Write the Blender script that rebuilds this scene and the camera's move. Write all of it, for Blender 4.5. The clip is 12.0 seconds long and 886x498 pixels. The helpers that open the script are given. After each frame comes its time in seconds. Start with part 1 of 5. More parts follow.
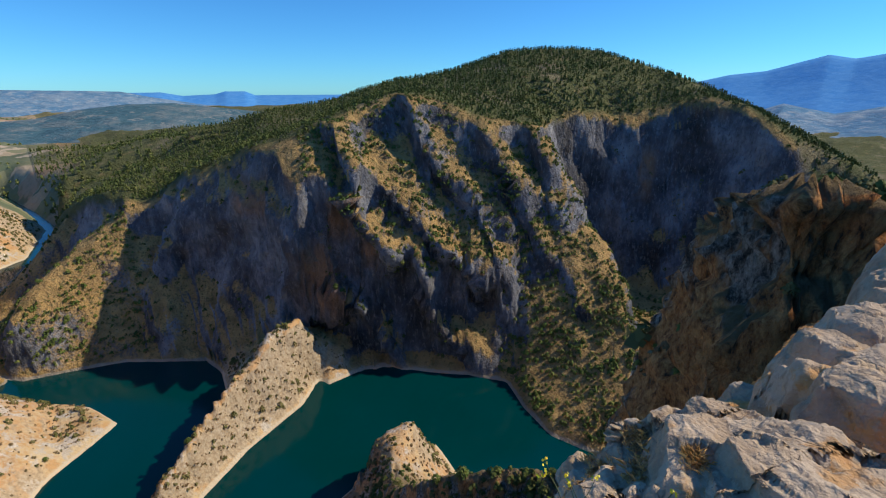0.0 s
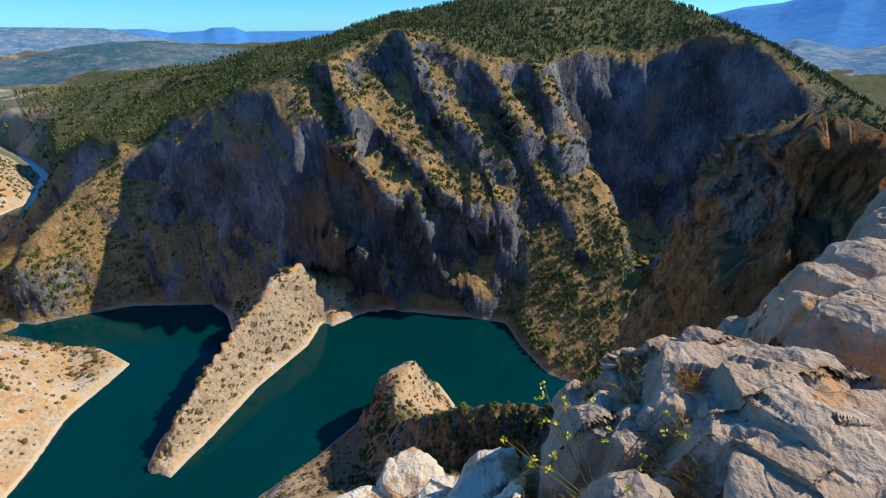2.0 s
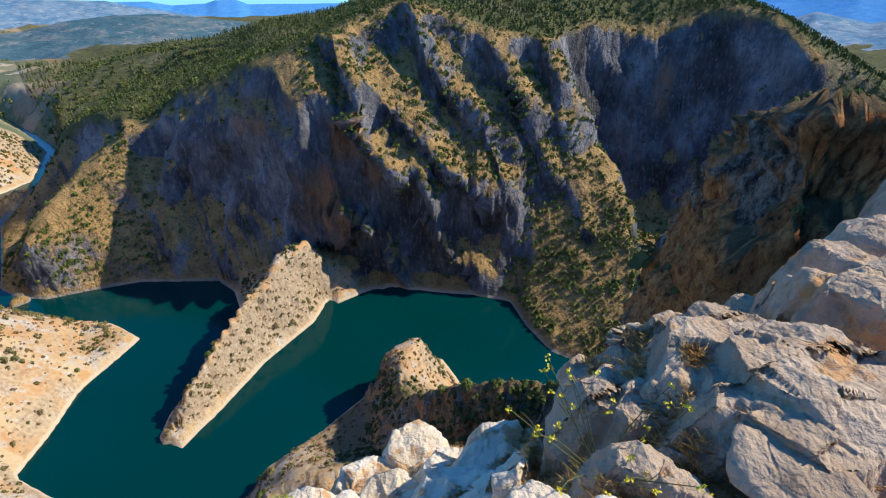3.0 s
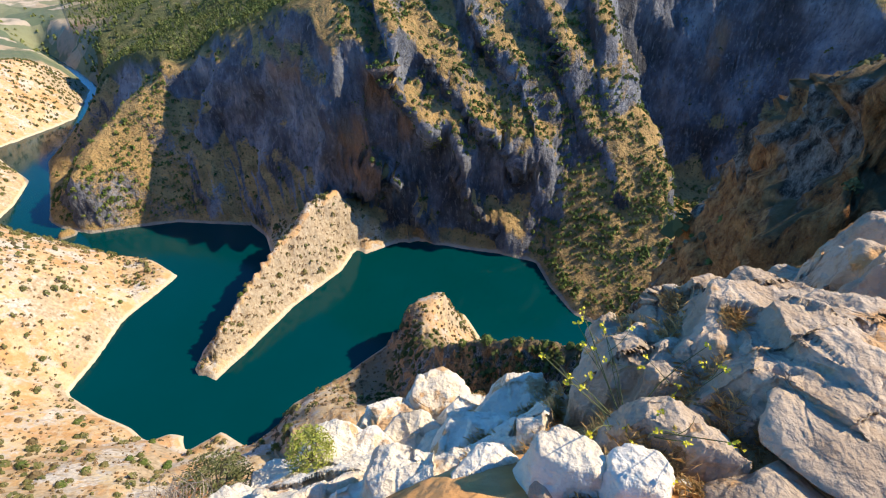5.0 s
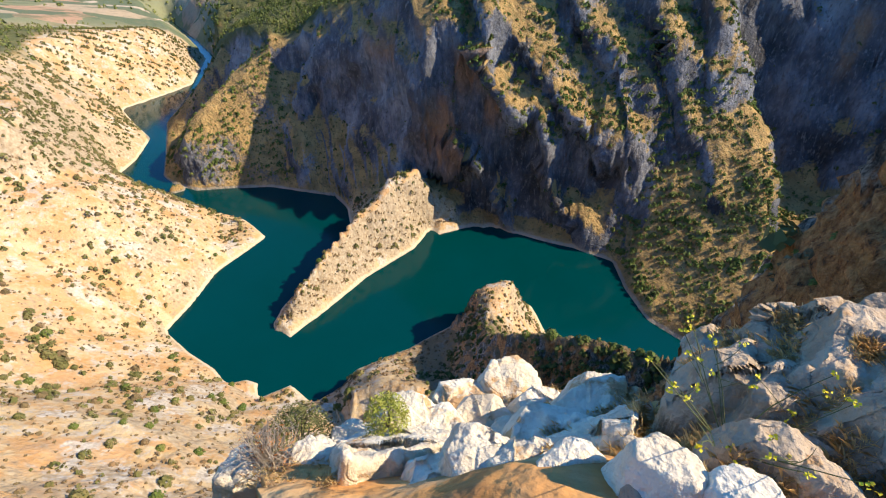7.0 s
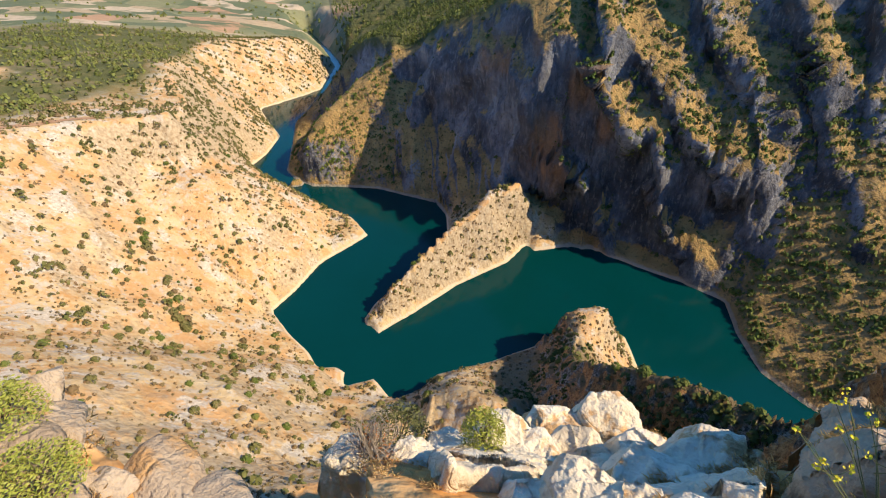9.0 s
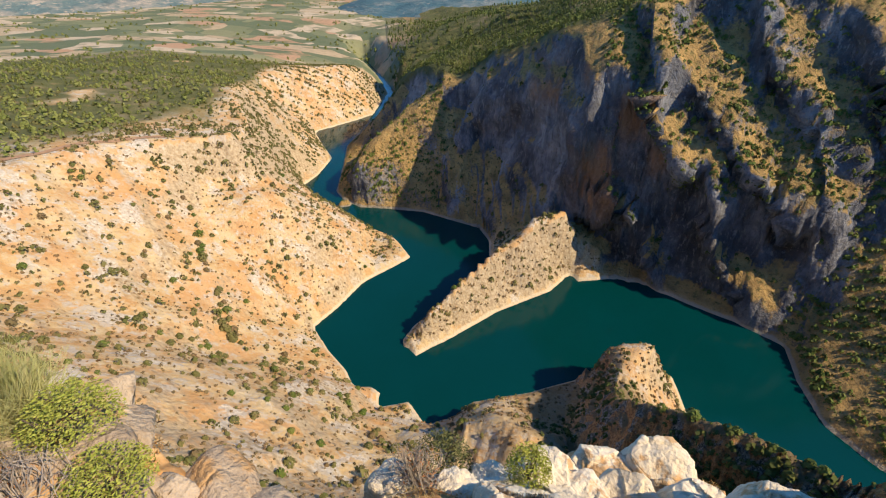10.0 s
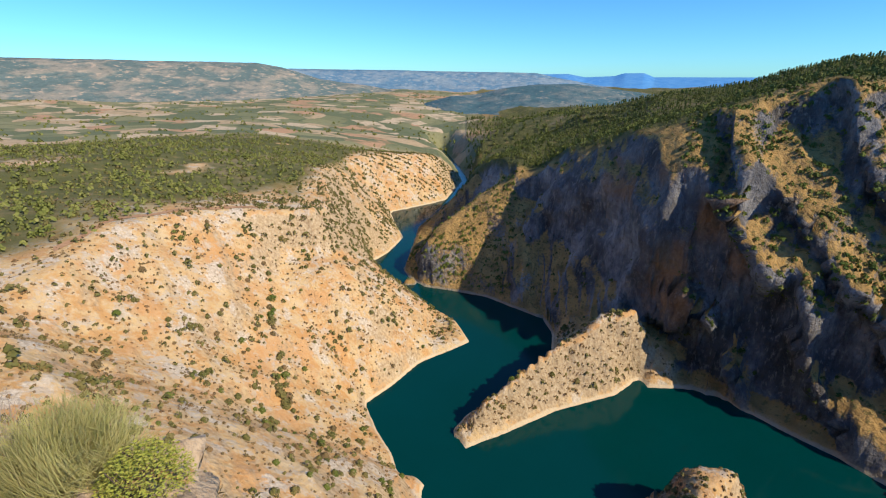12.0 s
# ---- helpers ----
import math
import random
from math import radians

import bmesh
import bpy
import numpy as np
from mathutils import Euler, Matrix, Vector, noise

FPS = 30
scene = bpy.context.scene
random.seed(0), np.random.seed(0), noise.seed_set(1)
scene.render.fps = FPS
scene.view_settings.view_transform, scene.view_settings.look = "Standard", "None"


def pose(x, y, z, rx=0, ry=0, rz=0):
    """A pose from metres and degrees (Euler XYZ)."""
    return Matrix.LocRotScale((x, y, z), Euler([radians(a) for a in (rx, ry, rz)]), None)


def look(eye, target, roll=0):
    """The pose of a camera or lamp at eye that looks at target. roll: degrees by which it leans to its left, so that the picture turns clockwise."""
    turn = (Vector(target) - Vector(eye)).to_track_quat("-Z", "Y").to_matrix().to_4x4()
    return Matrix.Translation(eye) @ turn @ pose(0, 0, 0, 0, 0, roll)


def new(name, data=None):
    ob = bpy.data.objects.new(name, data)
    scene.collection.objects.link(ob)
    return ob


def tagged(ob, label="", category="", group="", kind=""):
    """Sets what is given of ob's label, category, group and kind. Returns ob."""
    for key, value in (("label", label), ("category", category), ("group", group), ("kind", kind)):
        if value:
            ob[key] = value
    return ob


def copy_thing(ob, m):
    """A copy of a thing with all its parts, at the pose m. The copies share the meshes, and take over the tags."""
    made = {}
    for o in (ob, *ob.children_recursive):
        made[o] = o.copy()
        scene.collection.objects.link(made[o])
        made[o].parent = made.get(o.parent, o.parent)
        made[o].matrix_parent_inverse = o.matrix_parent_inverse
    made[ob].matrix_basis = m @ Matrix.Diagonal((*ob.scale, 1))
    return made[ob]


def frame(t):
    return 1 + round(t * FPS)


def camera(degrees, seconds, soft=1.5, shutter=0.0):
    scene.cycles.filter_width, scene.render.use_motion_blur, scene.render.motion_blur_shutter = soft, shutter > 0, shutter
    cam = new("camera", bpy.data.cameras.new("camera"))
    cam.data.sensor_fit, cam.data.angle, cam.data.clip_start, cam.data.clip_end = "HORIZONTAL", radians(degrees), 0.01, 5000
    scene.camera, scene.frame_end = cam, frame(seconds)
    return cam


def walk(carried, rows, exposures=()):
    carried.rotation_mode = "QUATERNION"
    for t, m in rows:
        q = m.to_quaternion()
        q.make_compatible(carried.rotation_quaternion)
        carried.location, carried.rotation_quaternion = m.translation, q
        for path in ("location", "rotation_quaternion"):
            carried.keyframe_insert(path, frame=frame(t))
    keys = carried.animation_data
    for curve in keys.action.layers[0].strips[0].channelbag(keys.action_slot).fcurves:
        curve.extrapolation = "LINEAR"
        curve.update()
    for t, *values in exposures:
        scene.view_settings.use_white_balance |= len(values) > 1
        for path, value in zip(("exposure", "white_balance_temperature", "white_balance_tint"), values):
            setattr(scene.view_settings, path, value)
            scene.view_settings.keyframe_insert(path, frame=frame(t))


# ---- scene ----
CAM_H = 220.0
cam = camera(87.3, 12.0, soft=1.1)
TURNS = [
    (0.0, 71.2, 0.0, -0.0, 0.112, 0.023, 0.150),
    (0.5, 69.53, 0.07, -0.25, 0.114, 0.022, 0.135),
    (1.0, 67.81, 0.44, -0.45, 0.116, 0.022, 0.118),
    (1.5, 65.92, 0.29, -0.42, 0.118, 0.029, 0.097),
    (2.0, 64.35, 0.22, -0.09, 0.113, 0.031, 0.076),
    (2.5, 63.16, 0.23, 0.2, 0.104, 0.024, 0.073),
    (3.0, 61.66, 0.23, 0.64, 0.109, 0.030, 0.049),
    (5.0, 56.26, -0.82, 5.18, 0.061, 0.015, 0.003),
    (5.5, 55.49, -0.93, 7.48, 0.035, 0.008, 0.003),
    (6.0, 54.67, -0.97, 10.39, 0.000, -0.000, -0.000),
    (6.5, 54.13, -0.94, 13.38, -0.033, -0.012, 0.003),
    (7.0, 54.23, -0.73, 15.93, -0.071, -0.024, 0.009),
    (9.0, 55.65, 0.56, 29.05, -0.207, -0.127, 0.106),
    (9.5, 56.86, 0.84, 31.93, -0.238, -0.157, 0.130),
    (10.0, 58.76, 1.03, 34.86, -0.277, -0.174, 0.138),
    (10.5, 60.95, 1.05, 37.49, -0.305, -0.187, 0.142),
    (11.0, 63.94, 0.9, 40.26, -0.323, -0.206, 0.163),
    (11.5, 66.63, 0.5, 42.3, -0.335, -0.213, 0.177),
    (12.0, 69.16, -0.15, 44.08, -0.346, -0.221, 0.189),
]
walk(cam, [(t, pose(x, y, CAM_H + z, a, b, c)) for t, a, b, c, x, y, z in TURNS],
     exposures=[(0.0, -0.28, 6050, 9), (2.5, 0.0, 5750, 9), (5.0, 0.52, 6050, 9), (6.5, 0.57, 6200, 9), (9.5, 0.25, 6850, 9), (12.0, 0.0, 6550, 9)])

from mathutils.bvhtree import BVHTree
from mathutils.geometry import delaunay_2d_cdt

# ---------------------------------------------------------------- world and sun
SUN_AZ, SUN_EL = 79.0, 41.0      # degrees, clockwise from +y, and above the horizon
world = bpy.data.worlds.new("world")
scene.world = world
world.use_nodes = True
wn = world.node_tree
wn.nodes.clear()
sky = wn.nodes.new("ShaderNodeTexSky")
sky.sky_type, sky.sun_disc = "NISHITA", False
sky.sun_elevation, sky.sun_rotation = radians(SUN_EL), radians(SUN_AZ)
sky.altitude, sky.air_density, sky.dust_density, sky.ozone_density = 1200, 1.0, 0.1, 4.0
back = wn.nodes.new("ShaderNodeBackground")
back.inputs["Strength"].default_value = 0.122
wout = wn.nodes.new("ShaderNodeOutputWorld")
azure = wn.nodes.new("ShaderNodeMix")
azure.data_type, azure.blend_type = "RGBA", "MULTIPLY"
azure.inputs["Factor"].default_value = 1.0
azure.inputs[7].default_value = (0.46, 1.0, 1.40, 1)
wn.links.new(sky.outputs["Color"], azure.inputs[6])
wn.links.new(azure.outputs[2], back.inputs["Color"])
wn.links.new(back.outputs["Background"], wout.inputs["Surface"])
sun_dir = Vector((math.cos(radians(SUN_EL)) * math.sin(radians(SUN_AZ)),
                  math.cos(radians(SUN_EL)) * math.cos(radians(SUN_AZ)), math.sin(radians(SUN_EL))))
sun = new("sun", bpy.data.lights.new("sun", "SUN"))
sun.data.energy, sun.data.angle, sun.data.color = 5.2, radians(0.5), (1.0, 0.83, 0.60)
sun.matrix_world = look(sun_dir * 900, (0, 0, 0))


# ---------------------------------------------------------------- noise
def hash3(i, j, k):
    h = (i.astype(np.int64) * 374761393 + j.astype(np.int64) * 668265263 + k.astype(np.int64) * 2147483647 + 1274126177) & 0xffffffff
    h = ((h ^ (h >> 13)) * 1274126177) & 0xffffffff
    h = ((h ^ (h >> 16)) * 2246822519) & 0xffffffff
    return ((h ^ (h >> 15)) & 0xffff) / 32767.5 - 1.0


def vnoise(x, y, z):
    """Smooth value noise, -1 to 1, on arrays."""
    i, j, k = np.floor(x), np.floor(y), np.floor(z)
    u, v, w = x - i, y - j, z - k
    u, v, w = (q * q * q * (q * (q * 6 - 15) + 10) for q in (u, v, w))
    i, j, k = i.astype(np.int64), j.astype(np.int64), k.astype(np.int64)
    out = 0
    for a in (0, 1):
        for b in (0, 1):
            for c in (0, 1):
                out = out + hash3(i + a, j + b, k + c) * (u if a else 1 - u) * (v if b else 1 - v) * (w if c else 1 - w)
    return out


def fbm(x, y, z, octaves=4, ridged=False):
    out, amp = 0, 1.0
    for o in range(octaves):
        n = vnoise(x + 17.3 * o, y + 9.1 * o, z + 5.7 * o)
        out = out + amp * (1 - 2 * np.abs(n) if ridged else n)
        x, y, z, amp = x * 2.03, y * 2.03, z * 2.03, amp * 0.5
    return out / (2 - 0.5 ** (octaves - 1))


# ---------------------------------------------------------------- materials
def links(mat):
    mat.use_nodes = True
    return mat.node_tree.nodes, mat.node_tree.links, mat.node_tree.nodes["Principled BSDF"]


def flat_mat(name, colour, rough=0.8):
    m = bpy.data.materials.new(name)
    n, l, p = links(m)
    p.inputs["Base Color"].default_value = (*colour, 1)
    p.inputs["Roughness"].default_value = rough
    return m


class Graph:
    """Short hand for building a node material."""
    def __init__(self, name):
        self.mat = bpy.data.materials.new(name)
        self.n, self.l, self.p = links(self.mat)

    def node(self, kind, **sets):
        q = self.n.new(kind)
        for k, v in sets.items():
            setattr(q, k, v)
        return q

    def put(self, socket, value):
        if isinstance(value, bpy.types.NodeSocket):
            self.l.new(value, socket)
        elif isinstance(value, tuple) and len(value) == 3 and socket.type == "RGBA":
            socket.default_value = (*value, 1)
        else:
            socket.default_value = value

    def attr(self, name):
        return self.node("ShaderNodeAttribute", attribute_name=name).outputs["Fac"]

    def position(self, sx=1.0, sy=1.0, sz=1.0):
        q = self.node("ShaderNodeVectorMath", operation="MULTIPLY")
        self.l.new(self.node("ShaderNodeNewGeometry").outputs["Position"], q.inputs[0])
        q.inputs[1].default_value = (sx, sy, sz)
        return q.outputs[0]

    def noise(self, scale, detail=4, vec=None, rough=0.55):
        q = self.node("ShaderNodeTexNoise")
        self.put(q.inputs["Vector"], vec or self.position())
        q.inputs["Scale"].default_value, q.inputs["Detail"].default_value, q.inputs["Roughness"].default_value = scale, detail, rough
        return q.outputs["Fac"]

    def voronoi(self, scale, vec=None, feature="F1", out="Color"):
        q = self.node("ShaderNodeTexVoronoi", feature=feature)
        self.put(q.inputs["Vector"], vec or self.position())
        q.inputs["Scale"].default_value = scale
        return q.outputs[out]

    def step(self, value, lo, hi, a=0.0, b=1.0):
        q = self.node("ShaderNodeMapRange", interpolation_type="SMOOTHSTEP")
        self.put(q.inputs[0], value)
        for k, v in zip((1, 2, 3, 4), (lo, hi, a, b)):
            q.inputs[k].default_value = v
        return q.outputs[0]

    def math(self, op, a, b=0.0):
        q = self.node("ShaderNodeMath", operation=op)
        self.put(q.inputs[0], a)
        self.put(q.inputs[1], b)
        return q.outputs[0]

    def mix(self, fac, a, b):
        q = self.node("ShaderNodeMix", data_type="RGBA")
        self.put(q.inputs["Factor"], fac)
        self.put(q.inputs[6], a)
        self.put(q.inputs[7], b)
        return q.outputs[2]

    def ramp(self, fac, stops):
        q = self.node("ShaderNodeValToRGB")
        self.put(q.inputs[0], fac)
        while len(q.color_ramp.elements) < len(stops):
            q.color_ramp.elements.new(0.5)
        for e, (at, c) in zip(q.color_ramp.elements, stops):
            e.position, e.color = at, (*c, 1)
        return q.outputs[0]

    def up(self):
        q = self.node("ShaderNodeSeparateXYZ")
        self.l.new(self.node("ShaderNodeNewGeometry").outputs["Normal"], q.inputs[0])
        return q.outputs[2]

    def height(self):
        q = self.node("ShaderNodeSeparateXYZ")
        self.l.new(self.node("ShaderNodeNewGeometry").outputs["Position"], q.inputs[0])
        return q.outputs[2]

    def bump(self, value, strength, distance):
        q = self.node("ShaderNodeBump")
        q.inputs["Strength"].default_value, q.inputs["Distance"].default_value = strength, distance
        self.l.new(value, q.inputs["Height"])
        self.l.new(q.outputs[0], self.p.inputs["Normal"])

    def done(self, colour, rough=0.9, spec=0.2):
        self.put(self.p.inputs["Base Color"], colour)
        self.put(self.p.inputs["Roughness"], rough)
        self.p.inputs["Specular IOR Level"].default_value = spec
        return self.mat


def make_ground_mat():
    g = Graph("canyon_ground")
    big, mid, fine = g.noise(0.012, 5), g.noise(0.07, 6), g.noise(0.45, 6)
    tiny = g.noise(6.0, 5)
    # bare slope: orange soil, cream scree, pale limestone ribs
    soil = g.ramp(mid, [(0.25, (0.40, 0.22, 0.10)), (0.43, (0.57, 0.34, 0.135)), (0.56, (0.64, 0.455, 0.225)), (0.75, (0.69, 0.565, 0.35))])
    soil = g.mix(g.step(fine, 0.42, 0.64, 0.0, 0.8), soil, (0.62, 0.48, 0.30))
    soil = g.mix(g.step(g.noise(0.03, 6, None, 0.65), 0.50, 0.62, 0.0, 0.85), soil, g.mix(fine, (0.56, 0.27, 0.10), (0.66, 0.42, 0.20)))
    soil = g.mix(g.step(g.noise(0.11, 7, None, 0.72), 0.52, 0.60, 0.0, 0.75), soil, g.mix(tiny, (0.42, 0.37, 0.30), (0.68, 0.62, 0.53)))
    ribs = g.noise(1.0, 6, g.position(0.055, 0.055, 0.014), 0.68)
    soil = g.mix(g.step(ribs, 0.54, 0.60, 0.0, 0.85), soil, g.ramp(g.noise(0.6, 6, None, 0.7), [(0.32, (0.30, 0.26, 0.21)), (0.48, (0.58, 0.52, 0.43)), (0.62, (0.74, 0.68, 0.58))]))
    soil = g.mix(g.step(ribs, 0.45, 0.38, 0.0, 0.75), soil, g.mix(fine, (0.50, 0.24, 0.075), (0.64, 0.37, 0.14)))
    soil = g.mix(g.step(g.noise(0.9, 6, None, 0.75), 0.56, 0.66, 0.0, 0.45), soil, (0.36, 0.26, 0.15))
    pale_rock = g.ramp(fine, [(0.2, (0.25, 0.175, 0.10)), (0.45, (0.46, 0.345, 0.21)), (0.7, (0.62, 0.51, 0.35))])
    # the great wall: grey limestone, streaked down, with rust stains, its shade put into darker, bluer rock
    streak = g.noise(1.0, 6, g.position(0.10, 0.10, 0.018))
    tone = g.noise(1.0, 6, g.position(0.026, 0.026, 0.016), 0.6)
    shaded_wall_rock = g.ramp(tone, [(0.37, (0.025, 0.03, 0.04)), (0.47, (0.085, 0.096, 0.12)), (0.57, (0.20, 0.212, 0.24)), (0.70, (0.40, 0.40, 0.405))])
    shaded_wall_rock = g.mix(g.step(streak, 0.55, 0.75, 0.0, 0.4), shaded_wall_rock, (0.33, 0.315, 0.29))
    shaded_wall_rock = g.mix(g.step(streak, 0.48, 0.32, 0.0, 0.5), shaded_wall_rock, (0.085, 0.09, 0.10))
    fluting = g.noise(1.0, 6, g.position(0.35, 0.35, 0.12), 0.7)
    shaded_wall_rock = g.mix(g.step(fluting, 0.53, 0.64, 0.0, 0.45), shaded_wall_rock, (0.37, 0.355, 0.33))
    shaded_wall_rock = g.mix(g.step(fluting, 0.47, 0.36, 0.0, 0.65), shaded_wall_rock, (0.06, 0.06, 0.065))
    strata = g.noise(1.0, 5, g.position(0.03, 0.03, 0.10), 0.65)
    shaded_wall_rock = g.mix(g.step(strata, 0.46, 0.34, 0.0, 0.35), shaded_wall_rock, (0.09, 0.092, 0.10))
    rust = g.noise(1.0, 4, g.position(0.03, 0.03, 0.012))
    shaded_wall_rock = g.mix(g.step(rust, 0.58, 0.68, 0.0, 0.12), shaded_wall_rock, (0.28, 0.20, 0.13))
    shaded_wall_rock = g.mix(g.math("MULTIPLY", g.attr("rust"), g.step(streak, 0.36, 0.56, 0.35, 1.0)), shaded_wall_rock, g.mix(fluting, (0.26, 0.13, 0.06), (0.46, 0.26, 0.13)))
    wall_grass = g.ramp(mid, [(0.25, (0.17, 0.125, 0.045)), (0.42, (0.36, 0.23, 0.085)), (0.60, (0.50, 0.32, 0.115)), (0.8, (0.56, 0.38, 0.16))])
    wall_grass = g.mix(g.step(g.noise(0.28, 6, None, 0.65), 0.52, 0.62, 0.0, 0.7), wall_grass, (0.10, 0.11, 0.035))
    lean = g.math("ADD", g.up(), g.math("MULTIPLY", g.math("SUBTRACT", fine, 0.5), 0.35))
    wall = g.mix(g.step(lean, 0.50, 0.68), shaded_wall_rock, wall_grass)
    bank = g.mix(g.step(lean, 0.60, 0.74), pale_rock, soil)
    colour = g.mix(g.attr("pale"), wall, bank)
    # rust-stained crag beside the lookout
    crag_rock = g.ramp(g.noise(1.0, 9, g.position(1.3, 1.3, 0.55), 0.78), [(0.40, (0.022, 0.022, 0.024)), (0.47, (0.15, 0.135, 0.115)), (0.54, (0.40, 0.35, 0.29)), (0.64, (0.66, 0.58, 0.48))])
    orange = g.ramp(g.noise(1.0, 8, g.position(1.5, 1.5, 0.6), 0.75), [(0.36, (0.07, 0.035, 0.02)), (0.45, (0.50, 0.20, 0.06)), (0.60, (0.86, 0.45, 0.17))])
    crag_rock = g.mix(g.step(g.noise(1.0, 5, g.position(0.13, 0.13, 0.06), 0.6), 0.43, 0.50, 0.0, 0.95), crag_rock, orange)
    crag = g.mix(g.step(lean, 0.58, 0.76), crag_rock, g.mix(g.noise(1.0, 6, None, 0.7), (0.13, 0.10, 0.05), (0.32, 0.23, 0.12)))
    colour = g.mix(g.attr("crag"), colour, crag)
    floor = g.ramp(mid, [(0.3, (0.07, 0.085, 0.024)), (0.58, (0.105, 0.115, 0.036)), (0.78, (0.28, 0.20, 0.09))])
    floor = g.mix(g.step(big, 0.56, 0.66, 0.0, 0.7), floor, (0.26, 0.21, 0.12))
    colour = g.mix(g.attr("forest"), colour, floor)
    dust = g.ramp(g.noise(2.2, 6), [(0.3, (0.45, 0.20, 0.06)), (0.5, (0.62, 0.31, 0.10)), (0.7, (0.66, 0.46, 0.24))])
    colour = g.mix(g.attr("lookout"), colour, dust)
    # farmland, its field colours lightened for the haze over the plain
    warp = g.node("ShaderNodeVectorMath", operation="ADD")
    g.l.new(g.position(1.0, 1.9, 0), warp.inputs[0])
    wob = g.node("ShaderNodeTexNoise")
    g.put(wob.inputs["Vector"], g.position())
    wob.inputs["Scale"].default_value = 0.006
    scl = g.node("ShaderNodeVectorMath", operation="SCALE")
    g.l.new(wob.outputs["Color"], scl.inputs[0])
    scl.inputs["Scale"].default_value = 160
    g.l.new(scl.outputs[0], warp.inputs[1])
    sep = g.node("ShaderNodeSeparateColor")
    g.l.new(g.voronoi(0.008, warp.outputs[0]), sep.inputs[0])
    fields = g.ramp(sep.outputs[0], [(0.0, (0.12, 0.16, 0.085)), (0.28, (0.19, 0.215, 0.11)), (0.42, (0.50, 0.38, 0.24)), (0.58, (0.24, 0.25, 0.13)), (0.74, (0.58, 0.47, 0.33)), (0.9, (0.50, 0.30, 0.18))])
    fields.node.color_ramp.interpolation = "CONSTANT"
    fields = g.mix(g.step(big, 0.54, 0.62, 0.0, 0.7), fields, (0.11, 0.15, 0.075))
    fields = g.mix(g.step(mid, 0.45, 0.7, 0.0, 0.5), fields, (0.20, 0.19, 0.10))
    colour = g.mix(g.attr("farm"), colour, fields)
    # bleached tide mark along the lake
    mark = g.math("ADD", g.height(), g.math("MULTIPLY", mid, 3.0))
    colour = g.mix(g.math("MULTIPLY", g.step(mark, 2.6, 3.8, 1.0, 0.0), g.math("SUBTRACT", 1.0, g.attr("farm"))), colour, g.mix(g.attr("pale"), (0.36, 0.31, 0.24), (0.66, 0.55, 0.38)))
    colour = g.mix(g.step(tiny, 0.3, 0.7, 0.0, 0.25), colour, (0.25, 0.21, 0.16))
    rugged = g.math("SUBTRACT", 1.0, g.math("MULTIPLY", g.attr("pale"), 0.45))
    h = g.math("ADD", g.math("MULTIPLY", g.math("MULTIPLY", fine, 1.2), rugged), g.math("ADD", g.math("MULTIPLY", g.math("MULTIPLY", g.noise(1.0, 5, g.position(0.35, 0.35, 0.1)), 1.6), rugged), g.math("MULTIPLY", tiny, 0.05)))
    h = g.math("ADD", h, g.math("MULTIPLY", g.math("MULTIPLY", g.noise(0.16, 6, None, 0.65), 5.0), g.math("SUBTRACT", 1.0, g.math("MULTIPLY", g.attr("pale"), 0.85))))
    h = g.math("ADD", h, g.math("MULTIPLY", g.attr("crag"), g.math("MULTIPLY", g.noise(1.6, 8, None, 0.7), 1.4)))
    g.bump(h, 0.9, 1.0)
    return g.done(colour, 0.95, 0.1)


def make_water_mat():
    g = Graph("lake_water")
    v = g.noise(0.02, 3)
    colour = g.mix(v, (0.0, 0.034, 0.033), (0.0, 0.044, 0.048))
    g.bump(g.noise(1.0, 3, g.position(0.5, 0.5, 1)), 0.06, 0.2)
    return g.done(colour, 0.12, 0.22)


def make_leaf_mat(name, a, b, c):
    g = Graph(name)
    rnd = g.node("ShaderNodeNewGeometry").outputs["Random Per Island"]
    patch = g.noise(0.05, 2)
    col = g.mix(g.step(patch, 0.35, 0.65), g.mix(rnd, a, b), g.mix(rnd, b, c))
    return g.done(col, 0.8, 0.15)


